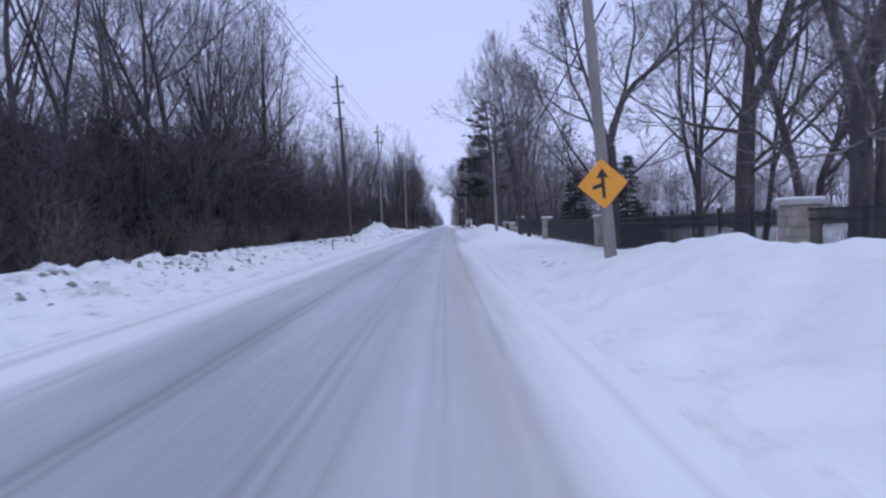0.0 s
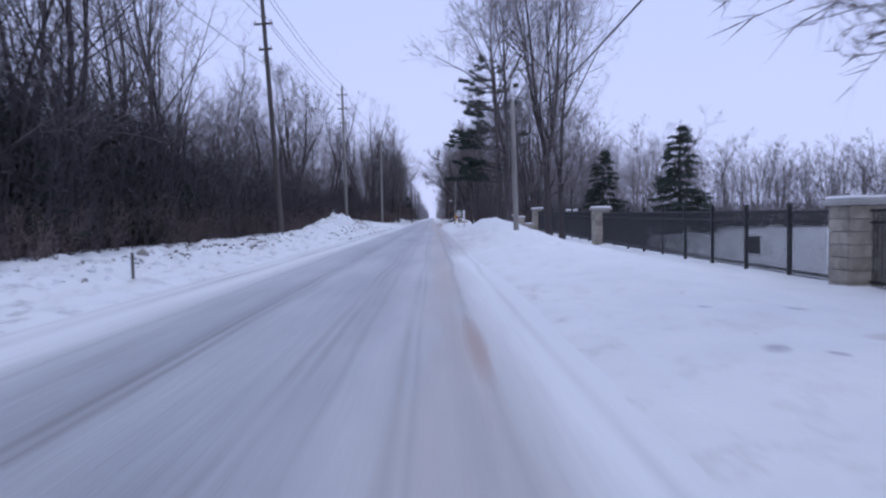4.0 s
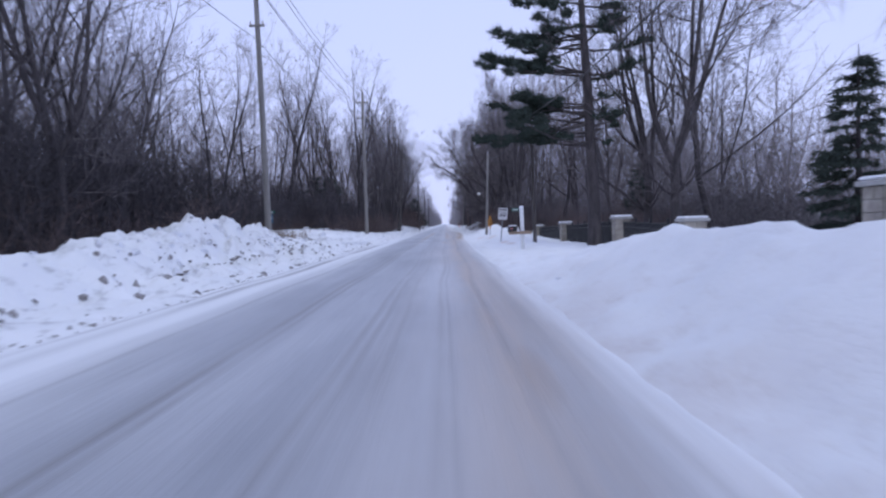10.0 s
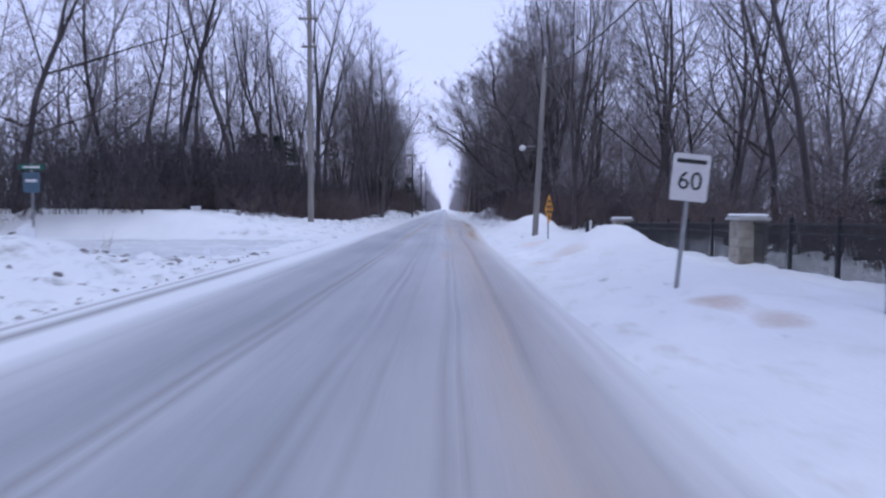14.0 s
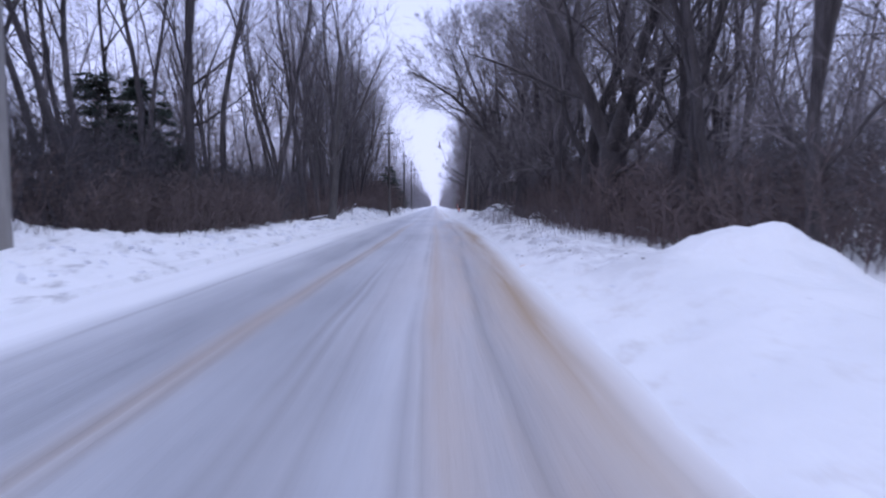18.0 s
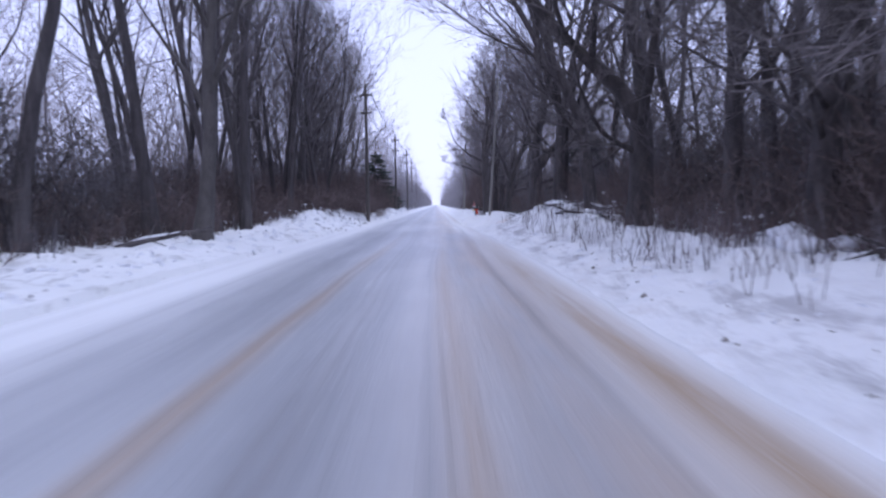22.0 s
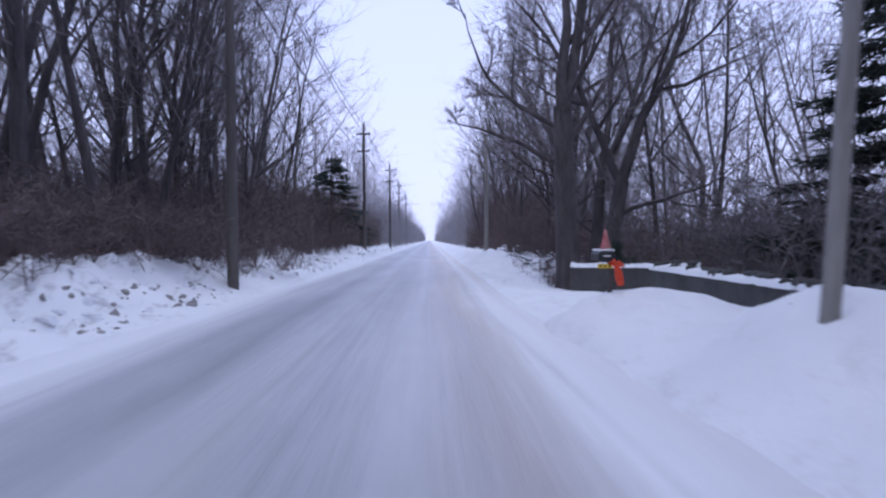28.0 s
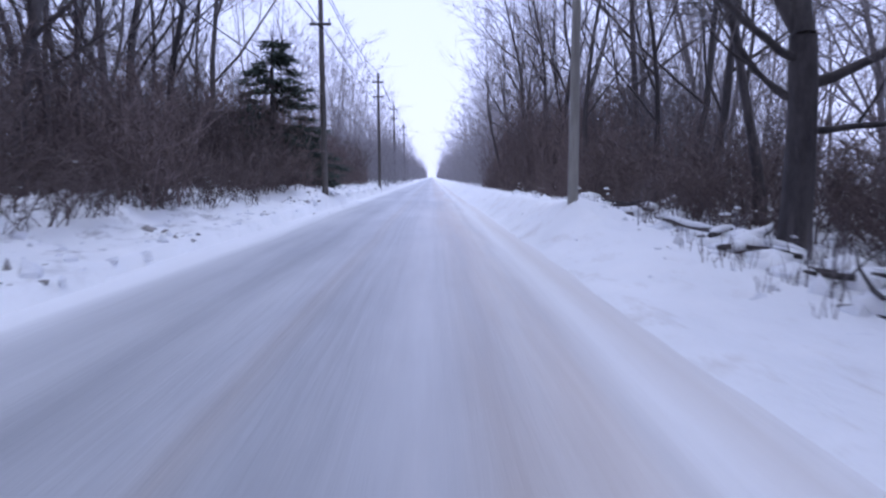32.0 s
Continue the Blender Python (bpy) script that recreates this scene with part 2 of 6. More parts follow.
def road_material():
    """Packed snow with long grey tyre lanes, thin ruts and sand spread along the middle of the lane."""
    m, t, b = nodes_of("packed_snow_road")
    co = t.nodes.new("ShaderNodeTexCoord").outputs["Object"]
    sep = t.nodes.new("ShaderNodeSeparateXYZ")
    t.links.new(co, sep.inputs[0])
    drift = noise_node(t, stretched(t, co, 0.0, 0.05, 0), 1.0, 3)
    bend = ramp_node(t, math_node(t, "MULTIPLY", math_node(t, "SUBTRACT", sep.outputs[1], 100.0), 0.01, True), [(0.0, 0.0), (0.2, 0.0), (0.45, 0.5), (0.78, 0.6), (0.92, 0.3), (1.0, 0.3)])
    lane_fade = math_node(t, "MULTIPLY", sep.outputs[0], 1.0, True)
    shifted = math_node(t, "SUBTRACT", sep.outputs[0], math_node(t, "MULTIPLY", bend, lane_fade))
    x = math_node(t, "ADD", shifted, math_node(t, "MULTIPLY", math_node(t, "SUBTRACT", drift, 0.5), 0.9))
    place = math_node(t, "MULTIPLY", math_node(t, "ADD", x, 5.4), 1 / 7.4, True)
    p = lambda v: (v + 5.4) / 7.4  # noqa: E731
    lanes = ramp_node(t, place, [(p(-5.2), 0.1), (p(-4.4), 0.2), (p(-3.6), 0.45), (p(-2.9), 0.2), (p(-2.35), 0.5), (p(-1.9), 0.2), (p(-1.2), 0.45), (p(-0.75), 0.5), (p(-0.25), 0.2), (p(0.2), 0.25), (p(0.75), 0.3), (p(1.0), 0.15), (p(1.25), 0.2), (p(1.5), 0.0)])
    long = noise_node(t, stretched(t, co, 1.6, 0.07, 1), 1.0, 6, 0.65)
    wide = noise_node(t, stretched(t, co, 0.5, 0.12, 1), 0.9, 4, 0.6)
    fine = noise_node(t, stretched(t, co, 9.0, 0.35, 1), 1.0, 4, 0.6)
    worn = math_node(t, "ADD", lanes, math_node(t, "MULTIPLY", math_node(t, "SUBTRACT", long, 0.5), 0.75))
    worn = math_node(t, "ADD", worn, math_node(t, "MULTIPLY", math_node(t, "SUBTRACT", wide, 0.5), 1.3))
    worn = math_node(t, "ADD", worn, math_node(t, "MULTIPLY", math_node(t, "SUBTRACT", fine, 0.5), 0.22), True)
    used = ramp_node(t, math_node(t, "MULTIPLY", sep.outputs[1], 0.005, True), [(0.2, 0.0), (0.3, 0.16), (0.48, 0.2), (0.57, 0.22), (0.63, 0.05), (1.0, 0.05)])
    worn = math_node(t, "ADD", worn, used, True)
    colour = ramp_node(t, worn, [(0.0, (0.57, 0.58, 0.605)), (0.45, (0.425, 0.436, 0.465)), (1.0, (0.28, 0.29, 0.315))])
    sandy = ramp_node(t, place, [(p(-1.2), 0.0), (p(0.0), 0.3), (p(0.5), 0.9), (p(1.1), 0.5), (p(1.5), 0.75), (p(1.9), 0.2)])
    sand = math_node(t, "MULTIPLY", sandy, ramp_node(t, noise_node(t, stretched(t, co, 1.2, 0.09, 1), 0.8, 5, 0.6), [(0.3, 0.0), (0.56, 1.0)]))
    colour = mix_node(t, math_node(t, "MULTIPLY", sand, 0.85), colour, (0.57, 0.47, 0.4))
    rut_wave = math_node(t, "ADD", sep.outputs[0], math_node(t, "MULTIPLY", noise_node(t, stretched(t, co, 0.0, 0.05, 0), 1.0, 3), 0.5))
    rut_wave = math_node(t, "ADD", rut_wave, 0.15)
    veer = math_node(t, "MULTIPLY", math_node(t, "MULTIPLY", math_node(t, "SUBTRACT", sep.outputs[1], 60.0), 1 / 130, True), 0.9)
    left_wave = math_node(t, "SUBTRACT", rut_wave, veer)
    right_wave = math_node(t, "SUBTRACT", rut_wave, math_node(t, "MULTIPLY", bend, lane_fade))
    along = math_node(t, "MULTIPLY", sep.outputs[1], 0.005, True)
    kept = ramp_node(t, along, [(0.0, 0.75), (0.4, 1.0), (0.72, 0.95), (0.8, 0.4), (1.0, 0.35)])
    edge_kept = ramp_node(t, along, [(0.0, 0.4), (0.25, 0.5), (0.33, 0.7), (0.42, 1.0), (0.52, 1.0), (0.58, 0.12), (1.0, 0.12)])
    ruts = None
    for at, half, deep in ((-2.36, 0.06, 0.75), (-2.2, 0.05, 0.6), (-1.05, 0.045, 0.6), (-0.9, 0.04, 0.55), (-0.62, 0.04, 0.35), (-0.1, 0.05, 0.5), (0.02, 0.03, 0.4), (0.62, 0.06, 0.5), (1.3, 0.05, 0.22), (-4.5, 0.13, 0.8), (-4.85, 0.06, 0.6), (-3.5, 0.05, 0.4)):
        away = math_node(t, "ABSOLUTE", math_node(t, "SUBTRACT", left_wave if -2.5 < at < -1.9 else right_wave if at > 0.5 else rut_wave, at + 0.4))
        one = math_node(t, "MULTIPLY", math_node(t, "SUBTRACT", 1.0, math_node(t, "DIVIDE", away, half * 1.6), True), math_node(t, "MULTIPLY", edge_kept if at < -4 else kept, deep))
        ruts = one if ruts is None else math_node(t, "MAXIMUM", ruts, one)
    broken = ramp_node(t, noise_node(t, stretched(t, co, 0.6, 0.1, 1), 1.3, 4), [(0.38, 0.3), (0.56, 1.0)])
    ruts = math_node(t, "MULTIPLY", ruts, broken)
    rim = ramp_node(t, along, [(0.0, 0.0), (0.22, 0.0), (0.26, 0.65), (0.39, 0.65), (0.46, 0.45), (0.6, 0.45), (0.69, 0.65), (0.83, 0.7), (0.87, 0.3), (0.9, 0.0), (1.0, 0.0)])
    ragged = math_node(t, "MULTIPLY", math_node(t, "SUBTRACT", long, 0.5), 1.3)
    near_rim = math_node(t, "SUBTRACT", math_node(t, "ADD", sep.outputs[0], ragged), math_node(t, "ADD", rim, 0.35))
    melt = math_node(t, "MULTIPLY", near_rim, 1 / 0.8, True)
    colour = mix_node(t, math_node(t, "MULTIPLY", melt, 0.98), colour, (0.885, 0.89, 0.905))
    left_rim = math_node(t, "MULTIPLY", math_node(t, "SUBTRACT", math_node(t, "SUBTRACT", ragged, sep.outputs[0]), 3.0), 1 / 1.1, True)
    colour = mix_node(t, math_node(t, "MULTIPLY", left_rim, 0.96), colour, (0.88, 0.885, 0.9))
    colour = mix_node(t, ruts, colour, (0.27, 0.26, 0.265))
    stretch_y = ramp_node(t, math_node(t, "MULTIPLY", math_node(t, "SUBTRACT", sep.outputs[1], 100.0), 0.01, True), [(0.0, 0.0), (0.16, 0.25), (0.24, 1.0), (0.5, 1.0), (0.62, 0.5), (0.72, 0.15), (0.88, 0.15), (0.96, 0.3), (1.0, 0.3)])
    grit = None
    for at, half, deep in ((0.12, 0.22, 0.65), (1.15, 0.5, 1.0), (-2.3, 0.26, 0.65)):
        away = math_node(t, "ABSOLUTE", math_node(t, "SUBTRACT", left_wave if at < -1 else right_wave if at > 0.5 else rut_wave, at + 0.4))
        one = math_node(t, "MULTIPLY", math_node(t, "SUBTRACT", 1.0, math_node(t, "DIVIDE", away, half), True), deep)
        grit = one if grit is None else math_node(t, "MAXIMUM", grit, one)
    grit = math_node(t, "MULTIPLY", math_node(t, "MULTIPLY", grit, stretch_y), ramp_node(t, long, [(0.32, 0.25), (0.56, 1.0)]))
    colour = mix_node(t, grit, colour, (0.45, 0.33, 0.225))
    for x0, y0, rx, ry, tone in ((0.58, 30.0, 0.16, 2.6, (0.42, 0.25, 0.2)), (0.75, 68.5, 0.2, 1.6, (0.42, 0.34, 0.28)), (-0.1, 110.0, 0.3, 3.0, (0.45, 0.36, 0.3))):
        ex = math_node(t, "POWER", math_node(t, "DIVIDE", math_node(t, "ABSOLUTE", math_node(t, "SUBTRACT", sep.outputs[0], x0)), rx), 2.0)
        ey = math_node(t, "POWER", math_node(t, "DIVIDE", math_node(t, "ABSOLUTE", math_node(t, "SUBTRACT", sep.outputs[1], y0)), ry), 2.0)
        blot = math_node(t, "SUBTRACT", 1.2, math_node(t, "ADD", math_node(t, "ADD", ex, ey), fine), True)
        colour = mix_node(t, math_node(t, "MULTIPLY", blot, 0.8), colour, tone)
    t.links.new(colour, b.inputs["Base Color"])
    soft_rim = math_node(t, "MAXIMUM", melt, left_rim)
    t.links.new(math_node(t, "ADD", math_node(t, "MULTIPLY", soft_rim, 0.33), 0.42), b.inputs["Roughness"])
    t.links.new(math_node(t, "SUBTRACT", 0.5, math_node(t, "MULTIPLY", soft_rim, 0.3)), b.inputs["Specular IOR Level"])
    h = math_node(t, "SUBTRACT", math_node(t, "ADD", fine, long), math_node(t, "MULTIPLY", ruts, 1.5))
    bump_node(t, b, h, 0.5, 0.02)
    return m


SNOW = snow_material()
ROAD = road_material()
SIDE_ROAD = surface("side_road_snow", (0.58, 0.59, 0.62), (0.84, 0.845, 0.86), 0.5, 0.6, bump=0.4, depth=0.03, stain=(0.5, 0.5, 0.525), stretch=(0.3, 1, 1))
CLOD = surface("plough_snow", (0.66, 0.68, 0.73), (0.86, 0.87, 0.9), 4, 0.8, bump=0.6, depth=0.03, stain=(0.45, 0.43, 0.43))
DIRT = surface("dirty_ice", (0.15, 0.132, 0.125), (0.46, 0.435, 0.425), 9, 0.85, bump=0.7, depth=0.03, stain=(0.08, 0.075, 0.075))
CAP = surface("fresh_snow", (0.8, 0.82, 0.85), (0.9, 0.9, 0.92), 5, 0.75, bump=0.4, depth=0.02)
BARK = surface("bark", (0.036, 0.031, 0.033), (0.1, 0.087, 0.088), 5, 0.95, bump=0.8, depth=0.03, stain=(0.135, 0.12, 0.118), stretch=(1, 1, 0.25), vary=0.5)
PALE_BARK = surface("pale_bark", (0.07, 0.062, 0.06), (0.15, 0.134, 0.128), 5, 0.95, bump=0.7, depth=0.02, stretch=(1, 1, 0.25), vary=0.3)
DARK_TWIG = surface("grey_twigs", (0.088, 0.078, 0.084), (0.18, 0.161, 0.17), 3, 0.95, bump=0, vary=0.3)
# Darker tone of the grey twigs, for thickets left of the road.
DARKEST_TWIG = surface("darkest_twigs", (0.042, 0.038, 0.043), (0.1, 0.088, 0.095), 3, 0.9, bump=0, vary=0.3)
TWIG = surface("twig_bark", (0.109, 0.096, 0.1), (0.226, 0.2, 0.204), 3, 0.95, bump=0, vary=0.5)
# Lightened twig tone: distance haze is put into the base colour.
FAR_TWIG = surface("hazed_far_twigs", (0.19, 0.178, 0.19), (0.32, 0.3, 0.315), 3, 0.95, bump=0)
SCRUB = surface("scrub_stem", (0.087, 0.065, 0.063), (0.187, 0.141, 0.136), 2, 0.95, bump=0, vary=0.6)
STRAW = surface("dry_grass", (0.2, 0.14, 0.09), (0.34, 0.25, 0.16), 3, 0.95, bump=0, vary=0.3)
NEEDLE = surface("pine_needles", (0.018, 0.027, 0.023), (0.045, 0.065, 0.05), 3, 0.85, bump=0, vary=0.4)
POLE = surface("weathered_pole_wood", (0.16, 0.15, 0.14), (0.29, 0.275, 0.26), 4, 0.9, bump=0.5, depth=0.01, stain=(0.13, 0.12, 0.11), stretch=(1, 1, 0.1), vary=0.3)
DARK_POLE = surface("creosoted_pole_wood", (0.05, 0.044, 0.042), (0.11, 0.097, 0.092), 4, 0.9, bump=0.5, depth=0.01, stretch=(1, 1, 0.1))
STEEL = surface("galvanised_steel", (0.25, 0.26, 0.27), (0.4, 0.41, 0.42), 9, 0.5, 0.8, bump=0.1, depth=0.002)
CERAMIC = surface("grey_porcelain", (0.4, 0.4, 0.41), (0.55, 0.55, 0.56), 8, 0.3, bump=0)
CABLE = surface("cable_sheath", (0.03, 0.03, 0.033), (0.06, 0.06, 0.065), 8, 0.6, bump=0)
IRON = surface("black_painted_iron", (0.014, 0.015, 0.018), (0.035, 0.036, 0.04), 9, 0.45, 0.2, bump=0.15, depth=0.002)
STONE = surface("tan_limestone", (0.27, 0.24, 0.2), (0.44, 0.4, 0.34), 5, 0.9, bump=0.7, depth=0.015, stain=(0.23, 0.2, 0.18), vary=0.35)
MORTAR = surface("mortar", (0.2, 0.19, 0.18), (0.3, 0.29, 0.27), 12, 0.95, bump=0.4, depth=0.004)
CAPSTONE = surface("grey_cap_stone", (0.34, 0.33, 0.32), (0.48, 0.47, 0.45), 6, 0.85, bump=0.5, depth=0.008)
CONCRETE = surface("old_concrete", (0.05, 0.05, 0.05), (0.1, 0.098, 0.095), 2.5, 0.92, bump=0.6, depth=0.012, stain=(0.035, 0.035, 0.034))
ORANGE = surface("orange_yellow_sign_face", (0.78, 0.31, 0.025), (0.86, 0.37, 0.035), 4, 0.45, bump=0)
BLACK = surface("black_sign_ink", (0.012, 0.012, 0.013), (0.022, 0.022, 0.024), 8, 0.5, bump=0)
WHITE = surface("white_sign_face", (0.6, 0.59, 0.58), (0.72, 0.71, 0.7), 4, 0.5, bump=0)
WHITE_PAINT = surface("white_painted_wood", (0.7, 0.71, 0.72), (0.82, 0.83, 0.83), 5, 0.6, bump=0.2, depth=0.004, stain=(0.55, 0.54, 0.52), stretch=(1, 1, 0.3))
TIMBER = surface("raw_timber", (0.25, 0.18, 0.13), (0.4, 0.31, 0.23), 5, 0.85, bump=0.4, depth=0.006, stretch=(0.2, 1, 1))
GREEN = surface("green_sign_face", (0.015, 0.11, 0.08), (0.022, 0.15, 0.11), 6, 0.45, bump=0)
BLUE = surface("blue_sign_face", (0.06, 0.11, 0.16), (0.09, 0.15, 0.2), 6, 0.45, bump=0)
RED = surface("red_ribbon", (0.62, 0.05, 0.02), (0.8, 0.09, 0.03), 5, 0.7, bump=0.2, depth=0.005)
PINK = surface("faded_red_flag", (0.5, 0.12, 0.12), (0.72, 0.3, 0.3), 3, 0.8, bump=0)
DULL_RED = surface("dull_red_board", (0.22, 0.03, 0.035), (0.32, 0.05, 0.05), 4, 0.7, bump=0)
YELLOW = surface("yellow_reflective_strip", (0.75, 0.5, 0.03), (0.85, 0.62, 0.06), 6, 0.4, bump=0)


def bulb_material():
    """Warm glass of a burning lamp."""
    m, t, b = nodes_of("lit_lamp_glass")
    b.inputs["Base Color"].default_value = (0.8, 0.7, 0.5, 1)
    b.inputs["Emission Color"].default_value = (1.0, 0.66, 0.28, 1)
    b.inputs["Emission Strength"].default_value = 12.0
    return m


BULB = bulb_material()


# ---- geometry helpers ----
class Shape:
    """Collects vertices and faces, and becomes one mesh."""

    def __init__(self):
        self.v, self.f = [], []

    def tube(self, pts, radii, sides, cap=False):
        rings, n = [], len(pts)
        for i, p in enumerate(pts):
            d = (pts[min(i + 1, n - 1)] - pts[max(i - 1, 0)]).normalized()
            a = d.cross(Vector((0.31, 0.93, 0.17)) if abs(d.z) > 0.7 else Vector((0, 0, 1))).normalized()
            b = d.cross(a)
            r = radii[i]
            if r <= 0:
                rings.append([len(self.v)])
                self.v.append(tuple(p))
                continue
            rings.append(list(range(len(self.v), len(self.v) + sides)))
            for k in range(sides):
                w = 2 * math.pi * k / sides
                self.v.append(tuple(p + (a * math.cos(w) + b * math.sin(w)) * r))
        for r0, r1 in zip(rings, rings[1:]):
            for k in range(sides):
                j = (k + 1) % sides
                self.f.append((r0[k], r0[j], r1[0]) if len(r1) == 1 else (r0[k], r0[j], r1[j], r1[k]))
        if cap:
            for r in (rings[0], rings[-1]):
                if len(r) > 2:
                    self.f.append(tuple(r))
        return self

    def twig(self, p, q, w, rng):
        """A hair-thin twig of one tapering face."""
        s = (q - p).cross(Vector((rng.uniform(-1, 1), rng.uniform(-1, 1), rng.uniform(-1, 1)))).normalized() * w
        at = len(self.v)
        self.v += [tuple(p - s), tuple(p + s), tuple(q)]
        self.f.append((at, at + 1, at + 2))
        return self

    def box(self, c, size, turn=0.0, chamfer=0.0):
        """A block with its upright edges cut off by chamfer."""
        hx, hy, hz = size[0] / 2, size[1] / 2, size[2] / 2
        e = chamfer
        ring = [(-hx + e, -hy), (hx - e, -hy), (hx, -hy + e), (hx, hy - e), (hx - e, hy), (-hx + e, hy), (-hx, hy - e), (-hx, -hy + e)] if e else [(-hx, -hy), (hx, -hy), (hx, hy), (-hx, hy)]
        cs, sn, n, at = math.cos(turn), math.sin(turn), len(ring), len(self.v)
        levels = [(-hz, 1.0), (hz, 1.0)] if not e else [(-hz, 1 - e / max(hx, hy)), (-hz + e, 1.0), (hz - e, 1.0), (hz, 1 - e / max(hx, hy))]
        for z, k in levels:
            for x, y in ring:
                self.v.append((c[0] + (x * cs - y * sn) * k, c[1] + (x * sn + y * cs) * k, c[2] + z))
        for q in range(len(levels) - 1):
            for i in range(n):
                j = (i + 1) % n
                self.f.append((at + q * n + i, at + q * n + j, at + (q + 1) * n + j, at + (q + 1) * n + i))
        self.f.append(tuple(range(at + n - 1, at - 1, -1)))
        self.f.append(tuple(range(at + (len(levels) - 1) * n, at + len(levels) * n)))
        return self

    def prism(self, outline, y0, y1):
        """An outline in x and z, drawn out from y0 to y1."""
        n, at = len(outline), len(self.v)
        self.v += [(x, y0, z) for x, z in outline] + [(x, y1, z) for x, z in outline]
        self.f += [(at + i, at + (i + 1) % n, at + n + (i + 1) % n, at + n + i) for i in range(n)]
        self.f += [tuple(range(at + n - 1, at - 1, -1)), tuple(range(at + n, at + 2 * n))]
        return self

    def lump(self, c, size, rng, rough=0.25):
        """An uneven lump of a few facets."""
        bm = bmesh.new()
        bmesh.ops.create_icosphere(bm, subdivisions=1, radius=1)
        at = len(self.v)
        for v in bm.verts:
            k = 1 + rng.uniform(-rough, rough)
            self.v.append((c[0] + v.co.x * size[0] * k, c[1] + v.co.y * size[1] * k, c[2] + v.co.z * size[2] * k))
        self.f += [tuple(at + v.index for v in f.verts) for f in bm.faces]
        bm.free()
        return self

    def mesh(self, name, material, smooth=False):
        me = bpy.data.meshes.new(name)
        me.from_pydata(self.v, [], self.f)
        me.materials.append(material)
        if smooth:
            me.polygons.foreach_set("use_smooth", [True] * len(me.polygons))
        me.update()
        return me


def part(name, shape, material, parent, label="", smooth=False):
    ob = new(name, shape.mesh(name, material, smooth) if isinstance(shape, Shape) else shape)
    ob.parent = parent
    return tagged(ob, label)


def thing(name, place, label, category, group="", kind="", turn=0.0, lean=(0, 0)):
    ob = new(name)
    ob.empty_display_size = 0.3
    ob.matrix_basis = pose(*place, lean[0], lean[1], turn)
    return tagged(ob, label, category, group, kind)


def solo(name, shape, material, label, category, group="", kind="", place=(0, 0, 0), smooth=False):
    ob = new(name, shape.mesh(name, material, smooth))
    ob.location = place
    return tagged(ob, label, category, group, kind)


def wob(x, y=0.0, z=0.0):
    return noise.noise(Vector((x, y, z)))


# ---- the lie of the land ----
R_Y = [-40, 0, 12, 20, 30, 42, 50, 58, 66, 76, 81, 86, 95, 101, 106, 114, 125, 135, 150, 160, 167, 171, 175, 178, 180, 182.5, 187, 191, 196, 201, 205, 209, 225, 260]
R_H = [.8, .92, .9, .3, .12, .2, .45, .75, 1.1, 1.05, .4, .1, .08, .4, .38, .38, .45, .38, .55, .6, .85, 1.15, 1.05, .52, .42, .3, .15, 0, -.2, -.1, .35, .65, .6, .4]
R_X = [5, 5, 4.8, 4.4, 4.4, 4.3, 4.2, 4.2, 4.2, 4.2, 4, 4, 4, 3.8, 3.8, 3.6, 3.4, 3.8, 4.8, 5.2, 5.4, 5.4, 5.2, 4.4, 3.8, 3.6, 3.4, 3.2, 3.2, 3.1, 2.9, 2.8, 2.8, 2.8]
R_FAR_Y = [-40, 10, 20, 50, 60, 82, 94, 108, 120, 130, 150, 160, 170, 176, 180, 190, 203, 212, 260]
R_FAR = [0.02, -0.05, -0.15, -0.15, -0.08, 0.02, -0.08, -0.15, -0.1, 0.2, 0.5, 0.6, 1.1, 1.1, 0.3, -0.2, -0.2, 0.3, 0.3]
L_Y = [-40, 10, 30, 45, 58, 68, 78, 88, 91, 94, 96.5, 99, 102, 105, 107.5, 119, 123, 130, 150, 168, 176, 183, 190, 197, 204, 212, 222, 235, 260]
L_H = [0.62, 0.62, 0.45, 0.36, 0.42, 0.54, 1.0, 1.62, 1.55, 1.2, 0.8, 0.62, 0.5, 0.25, 0.03, 0.03, 0.2, 0.35, 0.3, 0.3, 0.45, 0.95, 0.95, 0.5, 0.3, 0.3, 0.6, 0.65, 0.6]
L_X = [-8.2, -8.2, -8, -7.8, -7.8, -8, -8.4, -8.9, -8.9, -8.8, -8.2, -7.8, -7.4, -7.1, -7, -7, -6.8, -6.6, -6.4, -6.4, -6.9, -7.3, -6.9, -5.7, -5.5, -5.4, -5.4, -5.4, -5.4]
PILES = [(4.55, 108.0, 1.25, 0.45), (4.2, 109.2, 1.0, 0.25), (4.6, 125.6, 1.35, 0.64), (-7.2, 101.5, 1.6, 0.3), (3.9, 179.3, 1.4, 0.16), (2.35, 183.6, 1.15, 0.45), (3.7, 184.4, 1.1, 0.2), (2.95, 180.2, 1.0, 0.5), (2.7, 208.0, 1.2, 0.2), (-5.4, 222, 1.4, 0.35)]


def ease(t):
    t = min(max(t, 0.0), 1.0)
    return t * t * (3 - 2 * t)


def edge_left(y):
    return -4.95 + float(np.interp(y, [176, 188, 196, 204, 230], [0, 0.75, 0.8, 0.45, 0.4])) + 0.2 * wob(y * 0.11, 3.1) + 0.08 * wob(y * 0.5, 8.7) + 0.05 * wob(y * 1.3, 5.5)


